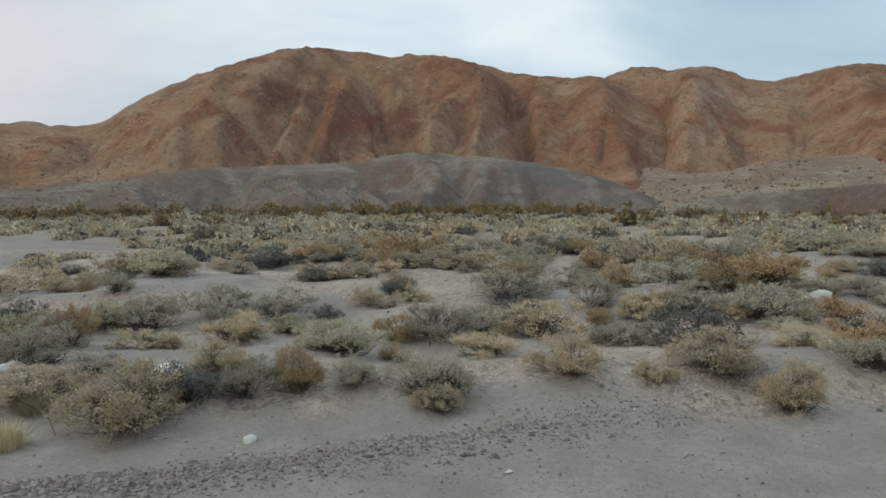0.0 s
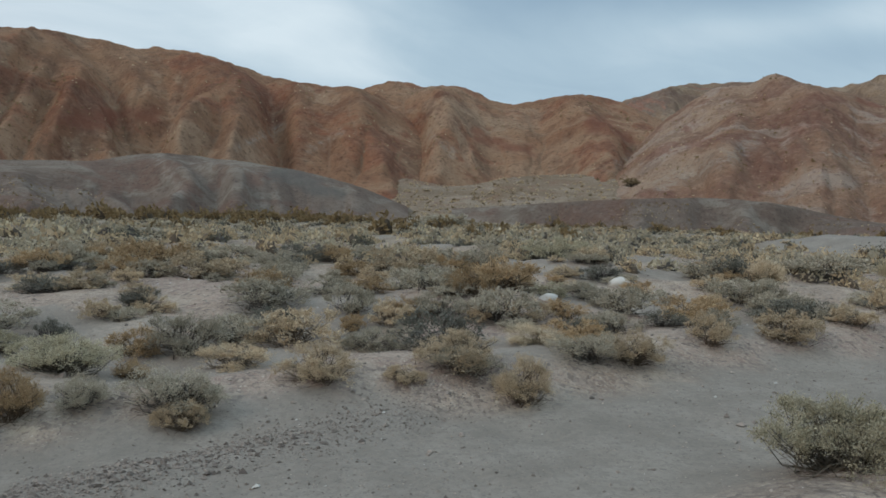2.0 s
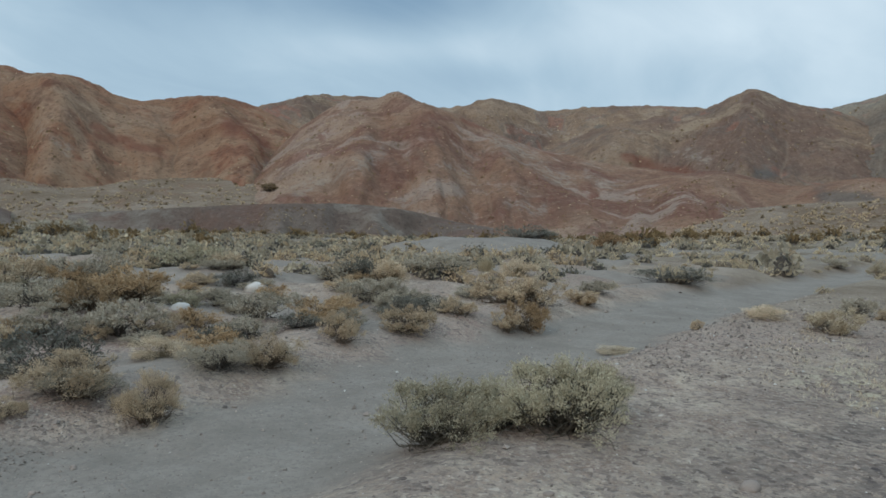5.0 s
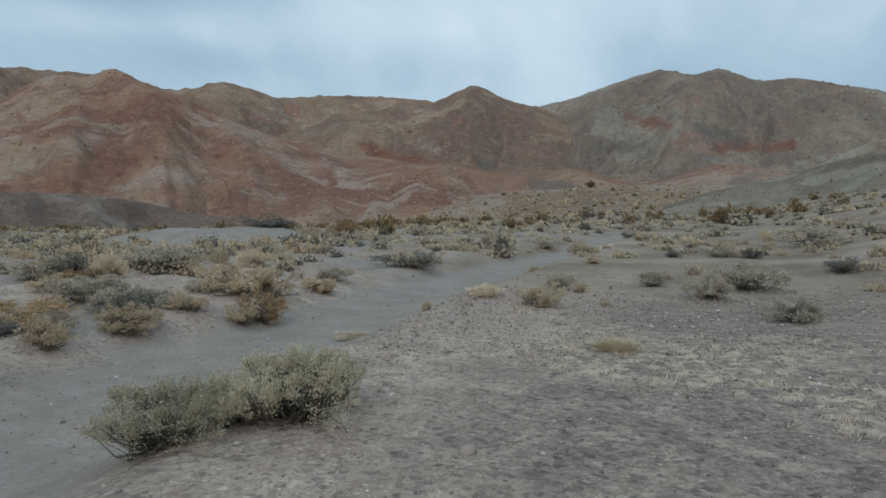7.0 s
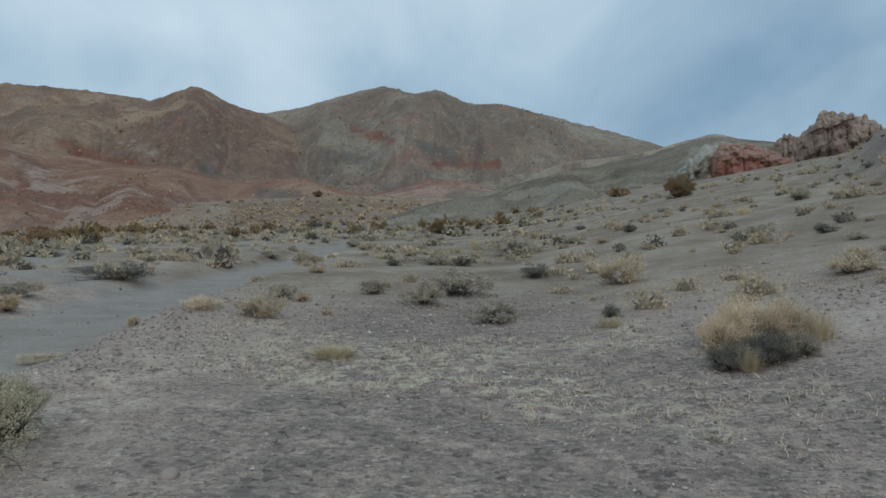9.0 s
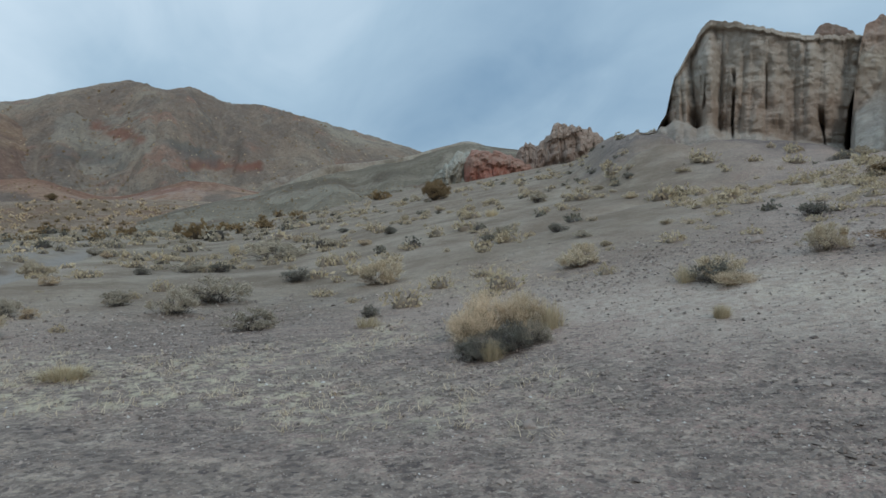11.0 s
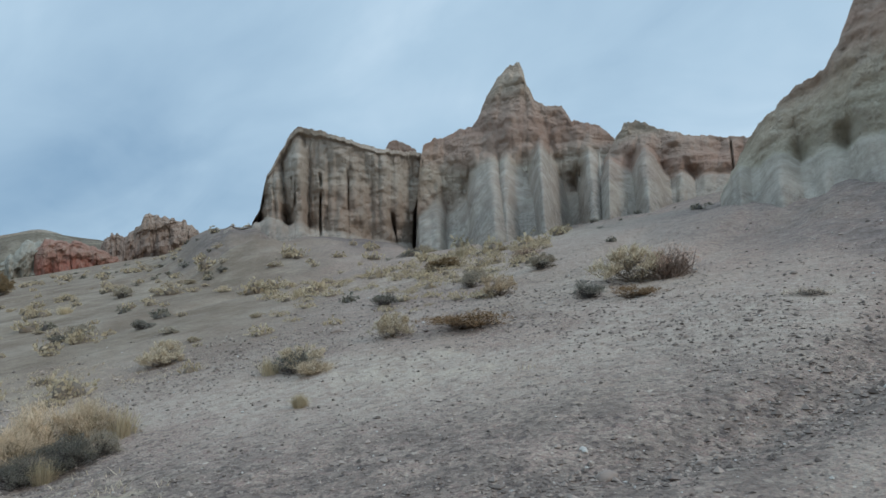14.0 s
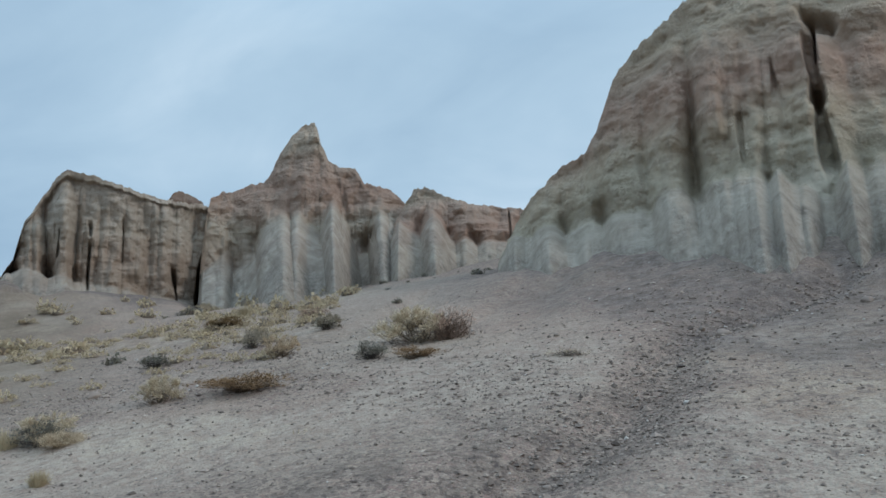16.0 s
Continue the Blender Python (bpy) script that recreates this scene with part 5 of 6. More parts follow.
# kind, x, y, width, height
PLACED = {
    "bank": [
        ("tan", -2.53, 5.57, 1.10, 0.72), ("dark", -2.19, 5.97, 0.63, 0.50), ("tan", -3.48, 5.89, 0.85, 0.34), ("straw", -3.38, 5.70, 0.33, 0.16), ("straw", -3.23, 5.06, 0.35, 0.20),
        ("grey", -1.70, 6.06, 0.57, 0.42), ("orange", -1.28, 6.16, 0.60, 0.50), ("grey", -0.81, 6.28, 0.50, 0.31), ("tan", -2.06, 6.43, 0.61, 0.39), ("orange", -0.53, 7.70, 0.38, 0.27),
        ("grey", -0.10, 6.18, 0.87, 0.44), ("tan", -0.04, 5.89, 0.47, 0.31), ("grey", -3.93, 9.44, 1.08, 0.62), ("grey", -4.97, 10.65, 0.57, 0.47), ("grey", -3.23, 10.15, 0.99, 0.52),
        ("grey", -2.34, 10.18, 1.06, 0.51), ("tan", -2.50, 8.45, 0.83, 0.47), ("olive", -1.12, 7.50, 0.93, 0.47)],
    "bank_west": [
        ("dark", -5.25, 8.53, 0.77, 0.57), ("grey", -3.92, 6.65, 0.88, 0.51), ("orange", -4.24, 7.99, 0.66, 0.63), ("tan", -3.20, 8.14, 0.36, 0.23), ("grey", -3.18, 6.31, 0.58, 0.23),
        ("grey", -0.03, 8.58, 0.91, 0.60), ("dark", 1.09, 9.90, 1.01, 0.42), ("grey", 1.00, 10.68, 1.30, 0.61), ("tan", -1.15, 10.66, 0.61, 0.35), ("dark", -0.77, 11.35, 0.69, 0.46),
        ("dark", -1.65, 10.00, 0.49, 0.33), ("tan", 1.15, 6.51, 0.79, 0.46), ("tan", 0.50, 7.58, 0.81, 0.34), ("tan", 2.64, 9.44, 0.80, 0.53), ("grey", 2.20, 10.04, 0.79, 0.58),
        ("orange", 2.10, 9.41, 0.51, 0.31)],
    "bank_mid": [
        ("tan", 3.34, 9.75, 0.42, 0.25), ("grey", 2.21, 8.33, 0.99, 0.42), ("tan", 1.94, 6.34, 0.44, 0.23), ("grey", 2.63, 6.52, 0.75, 0.35), ("tan", 2.62, 6.65, 1.00, 0.47),
        ("tan", 2.99, 5.96, 0.64, 0.58), ("grey", 4.24, 9.26, 1.16, 0.70), ("tan", 3.84, 9.19, 0.48, 0.32), ("tan", 4.73, 9.42, 0.73, 0.47), ("orange", 5.44, 9.46, 0.80, 0.40),
        ("straw", 3.88, 7.52, 0.76, 0.28), ("grey", 4.15, 6.78, 0.78, 0.42), ("tan", 4.76, 6.79, 0.81, 0.51), ("tan", 6.29, 7.28, 0.66, 0.55), ("dark", 9.09, 8.97, 1.08, 0.49),
        ("tan", 7.55, 7.37, 0.60, 0.26), ("straw", 11.70, 12.06, 0.94, 0.65)],
    "track_bush": [
        ("olive", 4.04, 3.41, 0.92, 0.66), ("olive", 4.52, 3.24, 0.73, 0.55), ("olive", 4.77, 2.81, 0.98, 0.77), ("olive", 4.35, 3.34, 0.59, 0.50), ("olive", 5.36, 2.86, 0.55, 0.60),
        ("tan", 9.12, 7.64, 0.72, 0.43), ("orange", 9.90, 6.84, 0.92, 0.77), ("tan", 10.95, 8.17, 1.42, 0.82), ("tan", 13.04, 7.62, 0.79, 0.44), ("tan", 9.51, 6.94, 0.57, 0.47),
        ("dark", 40.04, 34.08, 1.89, 0.92), ("dark", 33.91, 23.59, 3.63, 1.25), ("brown", 42.55, 23.22, 3.29, 2.40), ("tan", 11.76, 12.13, 0.89, 0.65), ("grey", 14.10, 12.78, 2.13, 0.84),
        ("straw", 16.85, 12.04, 1.16, 0.69), ("straw", 16.86, 13.28, 0.69, 0.51), ("straw", 9.57, 4.89, 0.78, 0.12)],
    "flat": [
        ("pale", 12.41, 2.75, 0.96, 0.53), ("grey", 15.16, 2.98, 0.86, 0.49), ("straw", 13.18, 4.05, 0.88, 0.29), ("tan", 11.69, 4.61, 0.28, 0.24), ("tan", 15.03, 2.50, 0.36, 0.27),
        ("tan", 22.41, 3.46, 0.58, 0.40), ("grey", 15.36, -0.02, 0.98, 0.67), ("grey", 17.32, 1.24, 0.83, 0.50), ("grey", 17.47, -0.88, 1.80, 0.80), ("grey", 12.62, -1.31, 1.11, 0.50),
        ("grey", 26.58, -0.24, 1.27, 0.55), ("dark", 25.62, -1.19, 0.86, 0.53), ("grey", 31.11, -3.61, 2.74, 1.04), ("dark", 20.72, -3.12, 1.00, 0.60), ("dark", 25.70, 1.31, 0.61, 0.41),
        ("dark", 19.68, 8.60, 2.57, 0.65), ("grey", 14.54, 8.15, 1.00, 0.43), ("orange", 13.07, 7.54, 0.60, 0.36)],
    "slope": [
        ("feather", 8.75, -4.50, 0.75, 0.62), ("feather", 8.95, -4.05, 0.85, 0.72), ("feather", 8.70, -3.70, 0.60, 0.48), ("straw", 8.55, -4.85, 0.50, 0.34), ("straw", 8.90, -4.60, 0.60, 0.50), ("dark", 7.75, -3.45, 0.62, 0.44), ("dark", 7.80, -3.90, 0.70, 0.50), ("grey", 7.90, -4.25, 0.55, 0.38), ("straw", 7.60, -3.60, 0.34, 0.22), ("dark", 12.25, -3.27, 0.38, 0.35), ("straw", 11.09, -2.97, 0.54, 0.18),
        ("pale", 17.64, -4.78, 1.37, 0.86), ("straw", 9.01, 0.98, 0.65, 0.14), ("dark", 19.44, -10.83, 0.74, 0.39), ("grey", 22.40, -10.40, 1.01, 0.51), ("creosote", 54.26, -18.54, 2.28, 1.92)],
    "slope_high": [
        ("dark", 8.73, -7.70, 0.85, 0.47), ("straw", 9.26, -7.55, 0.51, 0.28), ("straw", 8.21, -7.54, 0.71, 0.25), ("pale", 8.95, -7.85, 0.90, 0.50), ("pale", 13.21, -7.97, 1.02, 0.63), ("pale", 8.54, -9.57, 0.74, 0.61),
        ("tan", 8.41, -12.64, 0.76, 0.65), ("brown", 7.22, -10.09, 1.57, 0.40), ("grey", 10.12, -14.06, 0.67, 0.65), ("creosote", 13.84, -17.60, 1.32, 0.46), ("dark", 11.48, -12.45, 0.66, 0.42),
        ("pale", 5.85, -13.55, 1.55, 0.95), ("brown", 5.20, -12.10, 0.91, 0.32), ("dark", 6.10, -12.17, 0.65, 0.48), ("grey", 9.16, -15.67, 0.93, 0.57), ("pink", 5.16, -13.74, 1.07, 0.90),
        ("straw", 6.88, -6.18, 0.24, 0.16), ("sparse", 2.29, -11.26, 0.70, 0.24), ("dark", 15.60, -39.05, 1.35, 0.47), ("pink", 11.23, -18.24, 1.01, 0.34)],
}
for spot in PLACED.values():
    for kind, x, y, wide, high in spot:
        close = math.hypot(x, y) < 9.5 or kind not in MIDDLE
        if kind == "brown" and high > 2:
            wide, high = 2.6, 1.5
        if kind == "olive" and y < 4:
            high *= 0.95
        if kind == "straw" and wide > 0.7:
            plant("feather", x, y, wide, high, NEAR)
        else:
            plant(kind, x, y, wide * 1.05, high, NEAR if close else MIDDLE)

TAKEN = [(x, y, w) for spot in PLACED.values() for _, x, y, w, _ in spot]


def free_spots(rng, count, a0, a1, r0, r1, gap, keep):
    """Scattered places in a sector, kept clear of the track and of each other."""
    found = []
    while len(found) < count and keep > 0:
        keep -= 1
        az, r = rng.uniform(a1, a0), math.sqrt(rng.uniform(r0 * r0, r1 * r1))
        x, y = polar(az, r)
        if abs(track_side(x, y)) < track_half(x) + 0.35 and x < 50:
            continue
        if any((x - p) ** 2 + (y - q) ** 2 < (gap + 0.42 * w) ** 2 for p, q, w in TAKEN):
            continue
        w = float(np.clip(rng.lognormal(-0.12, 0.35), 0.4, 1.7))
        TAKEN.append((x, y, w * 0.8))
        found.append((x, y, w))
    return found


MIX = ["grey"] * 9 + ["tan"] * 7 + ["dark"] * 3 + ["orange"] * 4 + ["olive"] * 2 + ["tan"]
scatter = np.random.default_rng(17)
for x, y, w in free_spots(scatter, 185, 40, -57, 8.6, 19.0, 0.0, 12000):
    if track_side(x, y) > 0:
        kind = MIX[scatter.integers(0, len(MIX))]
        plant(kind, x, y, w, w * scatter.uniform(0.38, 0.56), MIDDLE)
for x, y, w in free_spots(scatter, 26, -58, -112, 16, 44, 0.8, 2000):
    kind = ["grey", "tan", "pale", "dark", "straw"][scatter.integers(0, 5)]
    plant(kind, x, y, w * 0.8, w * scatter.uniform(0.3, 0.5), MIDDLE)
for x, y, w in free_spots(scatter, 20, -112, -150, 17, 36, 0.5, 2000):
    kind = ["grey", "pale", "pale", "dark", "tan", "straw"][scatter.integers(0, 6)]
    plant(kind, x, y, w * 0.75, w * scatter.uniform(0.28, 0.42), MIDDLE)


def brush(name, label, kind, spots, leaves, leaf, seed, shade_core=0.6):
    """Scrub that nobody could count: one sheet of lumpy clumps, each a dark solid core, for twigs and the shade under
    them, in a coat of small leaves.
    """
    rng = np.random.default_rng(seed)
    c = np.array(spots)
    n, leaves = len(c), int(leaves * 1.5)
    i = np.repeat(np.arange(n), leaves)
    d = rng.normal(0, 1, (n * leaves, 3))
    d /= np.linalg.norm(d, axis=1)[:, None]
    d[:, 2] = 0.15 + 0.85 * np.abs(d[:, 2])

    def lumps(way, k):
        a = np.arctan2(way[:, 1], way[:, 0])
        return 0.80 + 0.16 * np.sin(2 * a + k * 1.7) + 0.14 * np.sin(3 * a + k * 4.1 + 3 * way[:, 2]) + 0.1 * np.sin(5 * a + k * 2.3 - 4 * way[:, 2])

    w, h = c[:, 3:4], c[:, 4:5]
    out = rng.uniform(0.72, 1.05, (n * leaves, 1))
    at = c[i, :3] + d * np.hstack([w[i] * 0.5, w[i] * 0.5, h[i]]) * lumps(d, i)[:, None] * out
    V, F = leaf_quads(rng, at, d * (0.6, 0.6, 1.2), leaf * w[i], 1.8)
    if shade_core:
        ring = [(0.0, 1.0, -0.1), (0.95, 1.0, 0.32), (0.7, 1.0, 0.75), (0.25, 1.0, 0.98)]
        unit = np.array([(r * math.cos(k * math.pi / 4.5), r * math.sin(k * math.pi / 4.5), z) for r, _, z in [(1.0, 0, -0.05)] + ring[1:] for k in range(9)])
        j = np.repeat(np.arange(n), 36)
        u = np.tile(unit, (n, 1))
        B = c[j, :3] + u * np.hstack([w[j] * 0.5, w[j] * 0.5, h[j]]) * (lumps(u, j) * shade_core)[:, None] * rng.uniform(0.85, 1.1, (len(j), 1))
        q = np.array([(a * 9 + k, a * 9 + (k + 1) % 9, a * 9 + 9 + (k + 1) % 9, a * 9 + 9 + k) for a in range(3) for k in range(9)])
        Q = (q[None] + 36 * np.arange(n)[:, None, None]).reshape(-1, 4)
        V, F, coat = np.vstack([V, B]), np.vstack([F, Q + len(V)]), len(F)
    me = mesh_of(name, V, F, BRUSH[kind], True)
    # the core's dark colour stands in for shade beneath and between the leaves
    if shade_core:
        me.materials.append(WOOD_AND_SHADE[kind])
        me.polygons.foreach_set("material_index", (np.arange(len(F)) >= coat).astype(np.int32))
    return tagged(new(name, me), label, "scrub", kind="stuff")


def brush_spots(rng, count, a0, a1, r0, r1, w0, w1, tall, power=0.5):
    az, r = rng.uniform(a1, a0, count), (rng.uniform(r0 ** (1 / power), r1 ** (1 / power), count)) ** power
    x, y = polar(az, r)
    ok = (np.abs(track_side(x, y)) > track_half(x) + 0.2) | (x > 50)
    ok &= (x - 29.0) ** 2 + (y - 22.8) ** 2 > 22
    ok &= fbm(x * 0.07, y * 0.07, 3, 77) > -0.95
    x, y = x[ok], y[ok]
    w = rng.uniform(w0, w1, len(x)) * np.exp(rng.normal(0, 0.2, len(x)))
    return np.stack([x, y, ground_z(x, y) - 0.03, w, w * tall * rng.uniform(0.7, 1.3, len(x))], 1)


far = np.random.default_rng(23)
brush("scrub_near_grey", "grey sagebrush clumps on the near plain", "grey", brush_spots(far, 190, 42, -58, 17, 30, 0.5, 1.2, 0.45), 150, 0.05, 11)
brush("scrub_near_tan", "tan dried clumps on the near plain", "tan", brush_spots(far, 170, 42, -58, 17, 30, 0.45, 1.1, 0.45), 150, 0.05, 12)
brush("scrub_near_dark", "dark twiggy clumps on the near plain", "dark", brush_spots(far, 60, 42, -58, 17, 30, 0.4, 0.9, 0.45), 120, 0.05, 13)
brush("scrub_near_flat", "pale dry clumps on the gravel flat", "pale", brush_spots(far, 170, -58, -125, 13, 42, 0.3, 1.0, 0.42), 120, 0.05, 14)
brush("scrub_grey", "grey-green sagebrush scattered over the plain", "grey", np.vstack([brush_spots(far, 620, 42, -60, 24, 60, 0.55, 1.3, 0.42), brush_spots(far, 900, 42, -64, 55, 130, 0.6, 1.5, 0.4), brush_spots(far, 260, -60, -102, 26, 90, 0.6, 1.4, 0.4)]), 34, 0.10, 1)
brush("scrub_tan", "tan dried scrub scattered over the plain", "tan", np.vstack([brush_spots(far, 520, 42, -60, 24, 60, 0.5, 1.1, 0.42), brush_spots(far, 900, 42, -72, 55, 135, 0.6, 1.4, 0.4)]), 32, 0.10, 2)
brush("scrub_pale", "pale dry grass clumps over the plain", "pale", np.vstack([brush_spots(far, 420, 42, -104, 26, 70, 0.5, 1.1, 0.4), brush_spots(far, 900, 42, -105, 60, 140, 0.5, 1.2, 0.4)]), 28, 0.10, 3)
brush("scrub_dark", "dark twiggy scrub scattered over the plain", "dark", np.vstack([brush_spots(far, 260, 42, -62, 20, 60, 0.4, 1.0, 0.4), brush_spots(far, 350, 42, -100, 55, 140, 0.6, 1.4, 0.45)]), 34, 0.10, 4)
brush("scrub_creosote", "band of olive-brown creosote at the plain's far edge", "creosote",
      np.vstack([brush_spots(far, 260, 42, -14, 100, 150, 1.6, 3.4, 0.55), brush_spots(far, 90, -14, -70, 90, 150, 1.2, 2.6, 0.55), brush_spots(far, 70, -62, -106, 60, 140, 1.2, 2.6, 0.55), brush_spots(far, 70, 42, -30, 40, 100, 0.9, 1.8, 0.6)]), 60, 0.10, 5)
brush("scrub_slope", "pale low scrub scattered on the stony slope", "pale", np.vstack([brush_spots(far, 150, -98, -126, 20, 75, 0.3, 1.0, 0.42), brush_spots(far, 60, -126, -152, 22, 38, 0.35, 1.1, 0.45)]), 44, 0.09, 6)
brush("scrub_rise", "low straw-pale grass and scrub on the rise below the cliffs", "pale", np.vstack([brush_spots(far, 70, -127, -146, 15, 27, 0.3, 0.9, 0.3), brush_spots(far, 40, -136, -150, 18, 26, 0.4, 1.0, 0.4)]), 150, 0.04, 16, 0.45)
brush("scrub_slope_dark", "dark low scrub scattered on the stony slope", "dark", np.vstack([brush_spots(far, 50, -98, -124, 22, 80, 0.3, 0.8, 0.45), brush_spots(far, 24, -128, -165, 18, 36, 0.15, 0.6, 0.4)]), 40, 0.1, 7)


def hillside_brush(seed, share, w0, w1):
    """Specks of scrub up the hills' flanks."""
    rng, spots = np.random.default_rng(seed), []
    for X, Y, Z in HILLS:
        rows, cols = X.shape[0] - 13, X.shape[1]
        n = int(rows * cols * share * (2.0 if rows < 60 else 1.0))
        i = (rows * 0.86 * rng.uniform(0.02, 1, n) ** 1.4).astype(int)
        j = rng.integers(0, cols - 1, n)
        ok = fbm(X[i, j] * 0.02, Y[i, j] * 0.02, 3, 88) > -0.25
        i, j = i[ok], j[ok]
        w = rng.uniform(w0, w1, len(i)) * np.hypot(X[i, j], Y[i, j]) / 300
        spots.append(np.stack([X[i, j], Y[i, j], Z[i, j] - 0.1, w, w * 0.55], 1))
    return np.vstack(spots)


def fan_brush(seed, count, w0, w1):
    """Clumps of scrub over the two alluvial fans, thick on the flats between the hills."""
    rng, spots = np.random.default_rng(seed), []
    for X, Y, Z in HILLS[-2:]:
        rows, cols = X.shape[0] - 13, X.shape[1]
        i, j = rng.integers(1, rows, count), rng.integers(0, cols - 1, count)
        w = rng.uniform(w0, w1, count)
        spots.append(np.stack([X[i, j] + rng.normal(0, 0.6, count), Y[i, j] + rng.normal(0, 0.6, count), Z[i, j] - 0.15, w, w * 0.5], 1))
    return np.vstack(spots)


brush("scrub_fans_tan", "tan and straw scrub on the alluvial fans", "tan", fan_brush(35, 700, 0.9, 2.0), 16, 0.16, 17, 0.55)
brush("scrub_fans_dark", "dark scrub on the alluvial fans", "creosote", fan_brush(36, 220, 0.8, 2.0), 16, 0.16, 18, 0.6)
brush("scrub_hills", "dark scrub specks up the hillsides", "creosote", hillside_brush(31, 0.05, 0.3, 1.1), 5, 0.5, 8, 0)
brush("scrub_hills_tan", "tan scrub specks up the hillsides", "tan", hillside_brush(32, 0.03, 0.3, 0.9), 4, 0.5, 9, 0)
# single bushes that stand out in the distance
for kind, az, r, wide, high in [("grey", -19.6, 118, 8.5, 3.0), ("creosote", -34.0, 170, 5.0, 2.6), ("creosote", -80.4, 185, 4.0, 2.0), ("creosote", -61.5, 62, 3.4, 1.6), ("creosote", -109.0, 62, 2.6, 2.2), ("creosote", -56.5, 75, 3.0, 1.5)]:
    x, y = polar(az, r)
    lone = plant(kind, float(x), float(y), wide, high, NEAR)
    if r > 150:
        lone.location.z += (1.6 + r * math.tan(radians(1.4)) - lone.location.z) if az > -50 else (1.6 + r * math.tan(radians(2.2)) - lone.location.z)


# ---------------------------------------------------------------- stones and gravel
STONE = plain_material("gravel_stone", (0.10, 0.080, 0.070), (0.43, 0.355, 0.30), 0.9, 30.0, 0.3)
PALE_STONE = plain_material("pale_stone", (0.42, 0.39, 0.35), (0.62, 0.58, 0.53), 0.85, 20.0, 0.2)


def pebbles(name, label, x, y, size, material, seed):
    """Small angular stones, half sunk."""
    rng = np.random.default_rng(seed)
    n = len(x)
    unit = np.array([(1, 0, 0), (0, 1, 0), (-1, 0, 0), (0, -1, 0), (0, 0, 1), (0.3, 0.2, -0.6)], float)
    V = unit[None] * rng.uniform(0.6, 1.25, (n, 6, 3)) + rng.normal(0, 0.14, (n, 6, 3))
    a = rng.uniform(0, 2 * np.pi, n)
    c, s = np.cos(a)[:, None], np.sin(a)[:, None]
    px, py = V[..., 0] * c - V[..., 1] * s, V[..., 0] * s + V[..., 1] * c
    V = np.stack([px, py * rng.uniform(0.6, 1, (n, 1)), V[..., 2] * rng.uniform(0.45, 0.8, (n, 1))], -1) * (size * 0.5)[:, None, None]
    V = V + np.stack([x, y, ground_z(x, y) + size * 0.08], 1)[:, None]
    tri = np.array([(0, 1, 4), (1, 2, 4), (2, 3, 4), (3, 0, 4), (1, 0, 5), (2, 1, 5), (3, 2, 5), (0, 3, 5)])
    F = (tri[None] + 6 * np.arange(n)[:, None, None]).reshape(-1, 3)
    return tagged(new(name, mesh_of(name, V.reshape(-1, 3), F, material, False)), label, "gravel", kind="stuff")


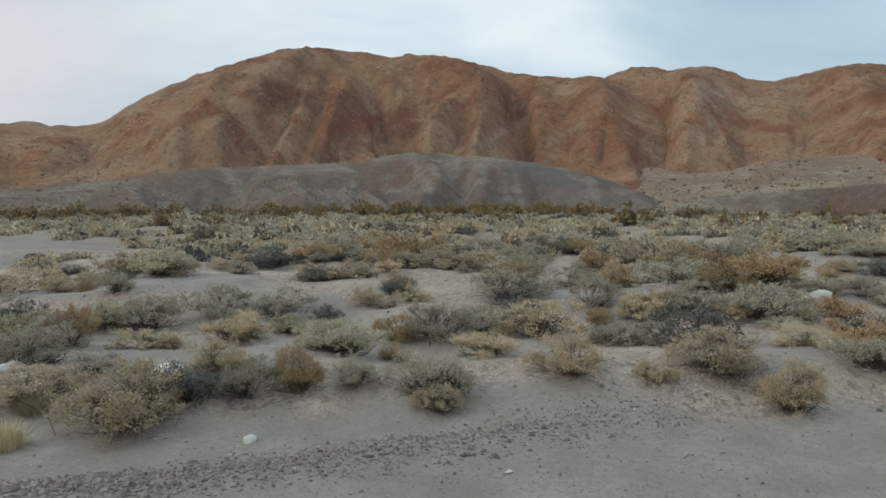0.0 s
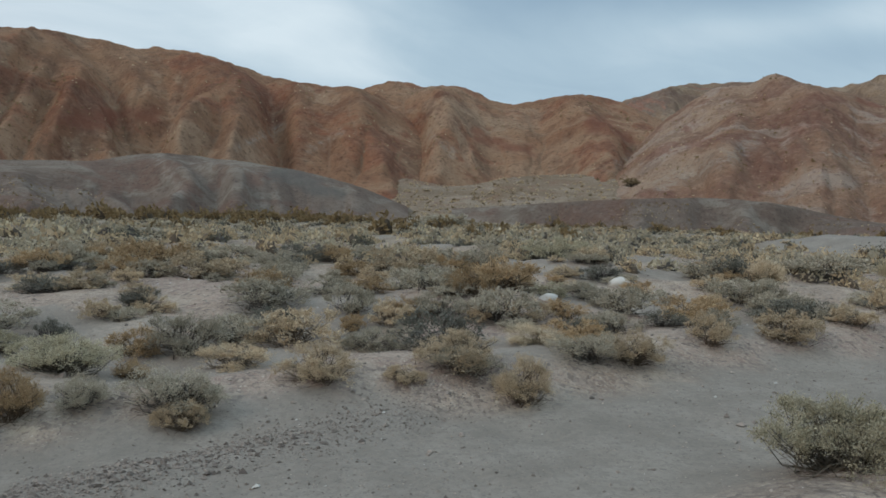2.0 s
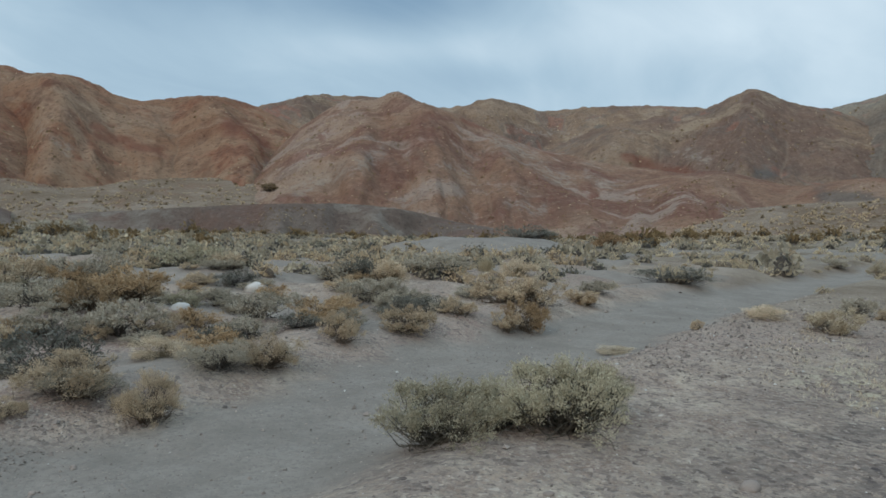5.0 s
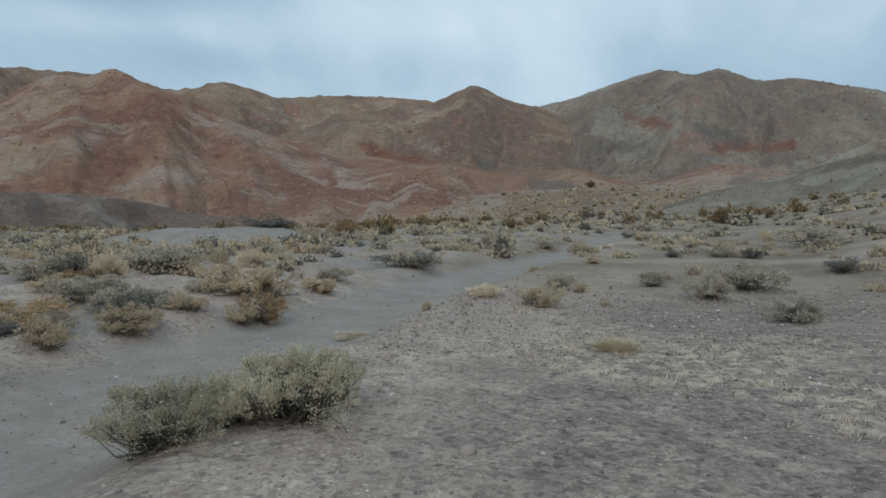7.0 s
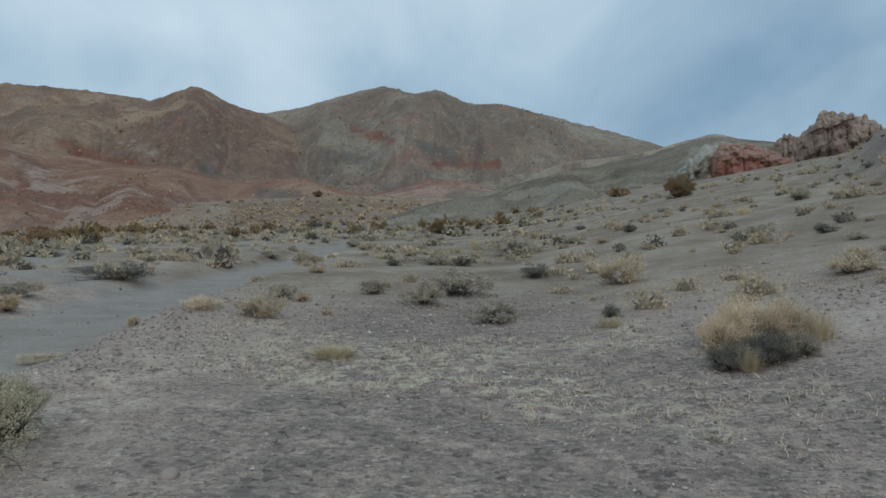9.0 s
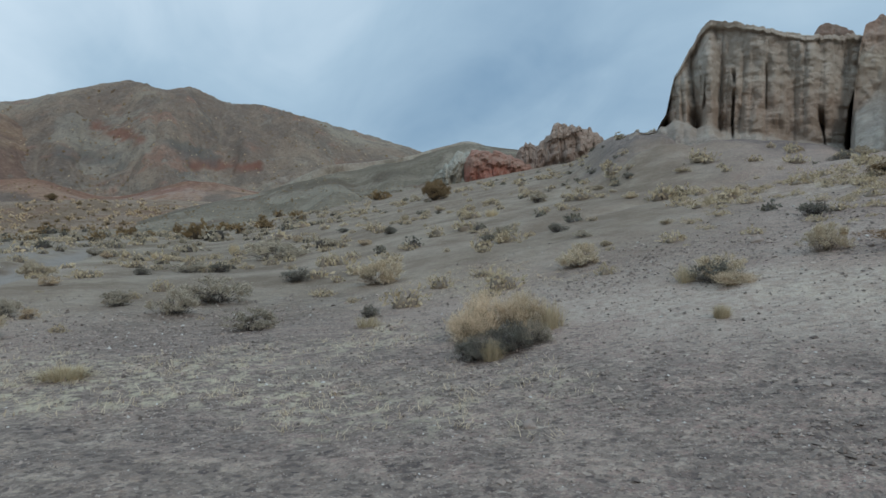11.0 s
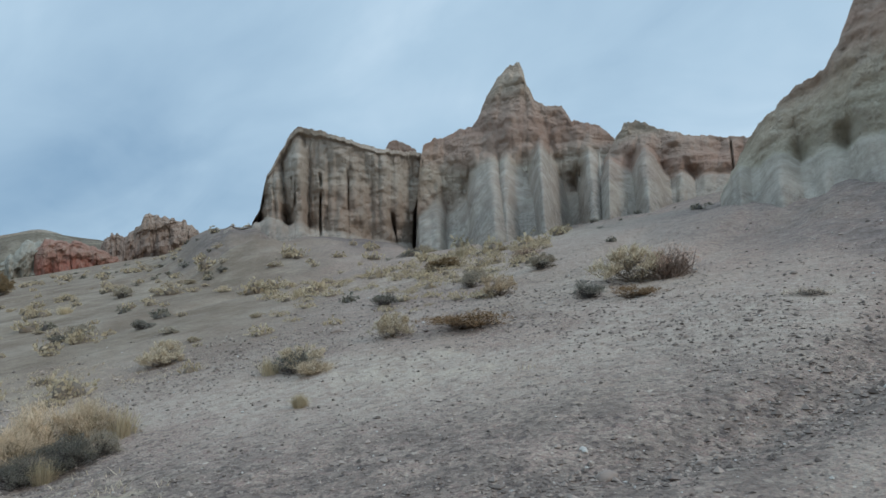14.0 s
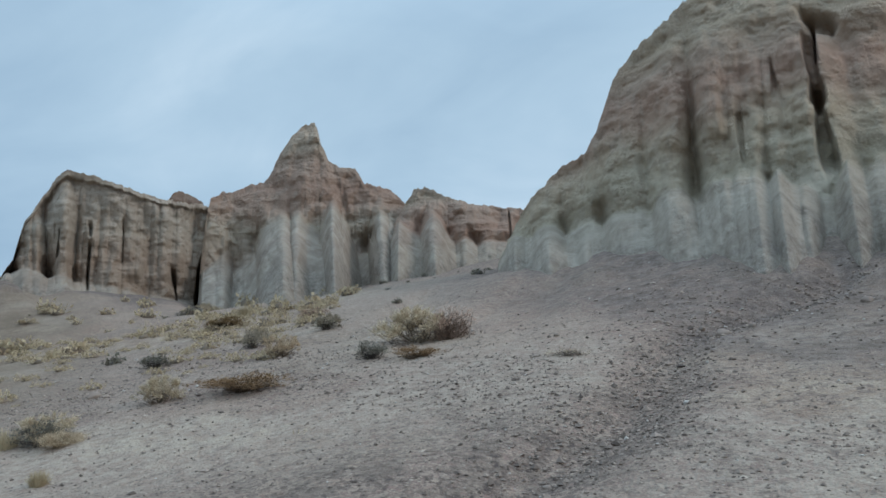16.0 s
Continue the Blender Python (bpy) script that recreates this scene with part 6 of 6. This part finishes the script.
def gravel_field():
    rng = np.random.default_rng(41)
    # along the track's low ridge
    x = 3.6 - 9.6 * rng.uniform(0, 1, 15000) ** 0.62
    y = 5.15 + 0.37 * x + rng.normal(0, 0.17, len(x)) * np.clip(1.15 + 0.16 * x, 0.75, 2.2) - 0.1 * vnoise(x * 0.7, 0 * x, 5)
    pebbles("track_gravel", "dark gravel ridge along the sandy track", x, y, np.clip(rng.lognormal(-4.0, 0.5, len(x)) * np.clip(0.95 - 0.1 * x, 0.6, 1.25), 0.008, 0.065), STONE, 42)
    # thin scatter on the sand and thick on the slope
    az, r = rng.uniform(-200, 42, 70000), 2.2 * np.exp(rng.uniform(0, 2.2, 70000))
    x, y = polar(az, r)
    thick = smooth(-0.2, 0.5, fbm(x * 0.28 + 0.2 * y, y * 0.2 - x * 0.1, 4, 61)) * 0.75 + 0.12
    thick = np.maximum(thick, np.exp(-(rill_side(x, y) / 0.55) ** 2) * (y < -4.0))
    thick = np.maximum(thick, np.exp(-((x - 4.2) / 2.4) ** 2 - ((y + 4.8) / 1.4) ** 2))
    keep = np.where(track_side(x, y) > -track_half(x) * 1.05, 0.13, thick)
    ok = rng.uniform(0, 1, len(x)) < keep
    x, y, r = x[ok], y[ok], r[ok]
    size = np.clip(rng.lognormal(-3.75, 0.5, len(x)) * np.clip(r / 7, 0.7, 2.2), 0.009, 0.12)
    # fine chips on the slope
    az, r = rng.uniform(-192, -62, 34000), 2.8 * np.exp(rng.uniform(0, 1.7, 34000))
    gx, gy = polar(az, r)
    ok = (np.abs(track_side(gx, gy)) > track_half(gx) + 0.1) & (rng.uniform(0, 1, len(gx)) < 0.35 + 0.65 * smooth(-0.2, 0.4, fbm(gx * 0.28 + 0.2 * gy, gy * 0.2 - gx * 0.1, 4, 61)))
    gx, gy = gx[ok], gy[ok]
    pebbles("slope_chips", "small dark chips scattered over the stony slope", gx, gy, np.clip(rng.lognormal(-3.95, 0.45, len(gx)) * np.clip(r[ok] / 6, 0.8, 2), 0.009, 0.07), STONE, 46)
    # grit and small stones strewn over the sandy track
    x2 = rng.uniform(-5, 9, 26000)
    y2 = glide(x2, TRACK) + rng.uniform(-1.35, 1.2, len(x2)) * track_half(x2)
    ok = rng.uniform(0, 1, len(x2)) < 0.25 + 0.75 * smooth(-0.2, 0.4, fbm(x2 * 0.6, y2 * 1.1, 3, 68))
    pebbles("track_grit", "fine dark grit strewn over the sandy track", x2[ok], y2[ok], np.clip(rng.lognormal(-4.75, 0.5, int(ok.sum())), 0.005, 0.04), STONE, 47)
    # coarser stones lie in the rill
    v = rng.uniform(-17, -4, 2600)
    w = glide(v, RILL) + rng.normal(0, 0.38, len(v))
    pebbles("rill_stones", "dark coarse stones along the dry rill", w, v, np.clip(rng.lognormal(-3.2, 0.45, len(v)), 0.015, 0.14), STONE, 45)
    pale = rng.uniform(0, 1, len(x)) < 0.09
    pebbles("slope_gravel", "dark angular gravel strewn over the ground", x[~pale], y[~pale], size[~pale], STONE, 43)
    pebbles("pale_gravel", "pale quartz chips strewn over the ground", x[pale], y[pale], size[pale] * 0.8, PALE_STONE, 44)


gravel_field()


def dry_grass():
    """Thin straw standing on the gravel flat, too fine to count."""
    rng = np.random.default_rng(57)
    x, y = rng.uniform(4, 17, 2200), rng.uniform(-8, 3.2, 2200)
    ok = (fbm(x * 0.22, y * 0.3, 3, 71) > rng.uniform(0.05, 0.55, len(x))) & (np.abs(track_side(x, y)) > track_half(x) + 0.2)
    x, y = x[ok], y[ok]
    n = 9
    i = np.repeat(np.arange(len(x)), n)
    a, lean = rng.uniform(0, 2 * np.pi, len(i)), np.abs(rng.normal(0, 0.09, len(i)))
    base = np.stack([x[i] + rng.normal(0, 0.05, len(i)), y[i] + rng.normal(0, 0.05, len(i)), 0 * a], 1)
    base[:, 2] = ground_z(base[:, 0], base[:, 1]) - 0.01
    tip = base + np.stack([np.cos(a) * lean, np.sin(a) * lean, rng.uniform(0.02, 0.075, len(i))], 1)
    side = np.stack([-np.sin(a), np.cos(a), 0 * a], 1) * 0.004
    V = np.stack([base - side, base + side, tip + side * 0.4, tip - side * 0.4], 1).reshape(-1, 3)
    tagged(new("dry_grass", mesh_of("dry_grass", V, np.arange(len(V)).reshape(-1, 4), LEAF["feather"], False)), "thin straw-coloured grass on the gravel flat", "grass", kind="stuff")


dry_grass()


def stone(x, y, size, material, label, seed):
    """A single lumpy stone, flattened and part sunk."""
    rng = np.random.default_rng(seed)
    bm = bmesh.new()
    bmesh.ops.create_icosphere(bm, subdivisions=3, radius=0.5)
    k = rng.uniform(0, 20, 3)
    for v in bm.verts:
        n = noise.noise(v.co * 2.2 + Vector(k)) * 0.28 + noise.noise(v.co * 5 + Vector(k)) * 0.1
        v.co *= 1 + n
        v.co.z = max(v.co.z * 0.62, -0.2)
    me = bpy.data.meshes.new("stone")
    bm.to_mesh(me)
    bm.free()
    me.materials.append(material)
    for p in me.polygons:
        p.use_smooth = True
    ob = new("stone", me)
    ob.matrix_basis = pose(x, y, float(ground_z(x, y)) + 0.04 * size, 0, 0, rng.uniform(0, 360)) @ Matrix.Diagonal((size, size * rng.uniform(0.6, 0.9), size, 1))
    return tagged(ob, label, "stone", group="loose stones")


PLACED_STONES = [
    (-1.48, 5.26, 0.130, 1), (-2.48, 6.29, 0.334, 1), (-3.93, 6.32, 0.244, 1), (3.83, 5.90, 0.058, 0), (1.73, 4.92, 0.044, 0), (2.12, 5.24, 0.048, 0),
    (3.57, 2.14, 0.063, 0), (5.11, -2.84, 0.137, 0), (4.62, 1.36, 0.159, 0), (5.06, -2.85, 0.072, 0), (2.46, -5.35, 0.175, 0), (10.44, -10.01, 0.247, 0),
    (5.72, 10.58, 0.387, 1), (8.47, 12.68, 0.490, 1), (5.44, 5.41, 0.063, 0), (-2.23, -14.80, 0.230, 0), (0.12, -12.58, 0.248, 0), (0.47, -13.45, 0.164, 0),
    (1.19, -13.52, 0.145, 0), (-0.31, -13.19, 0.161, 0), (0.20, -14.51, 0.111, 0), (2.55, -9.92, 0.062, 0), (0.52, -9.05, 0.094, 1), (1.06, -8.06, 0.072, 1),
    (2.81, -5.68, 0.066, 1), (2.01, -5.98, 0.093, 0), (1.58, -6.84, 0.093, 0), (1.04, -13.45, 0.103, 0), (2.86, -12.98, 0.122, 0), (2.84, -5.70, 0.066, 1),
    (1.76, 4.97, 0.054, 0), (2.14, 5.30, 0.048, 0), (2.80, 5.37, 0.051, 0),
]
for i, (x, y, size, tone) in enumerate(PLACED_STONES):
    stone(x, y, size, PALE_STONE if tone else STONE, "pale rounded boulder among shrubs" if tone and size > 0.25 else ("small pale stone on the sand" if tone else "dark rough stone on gravel"), 300 + i)
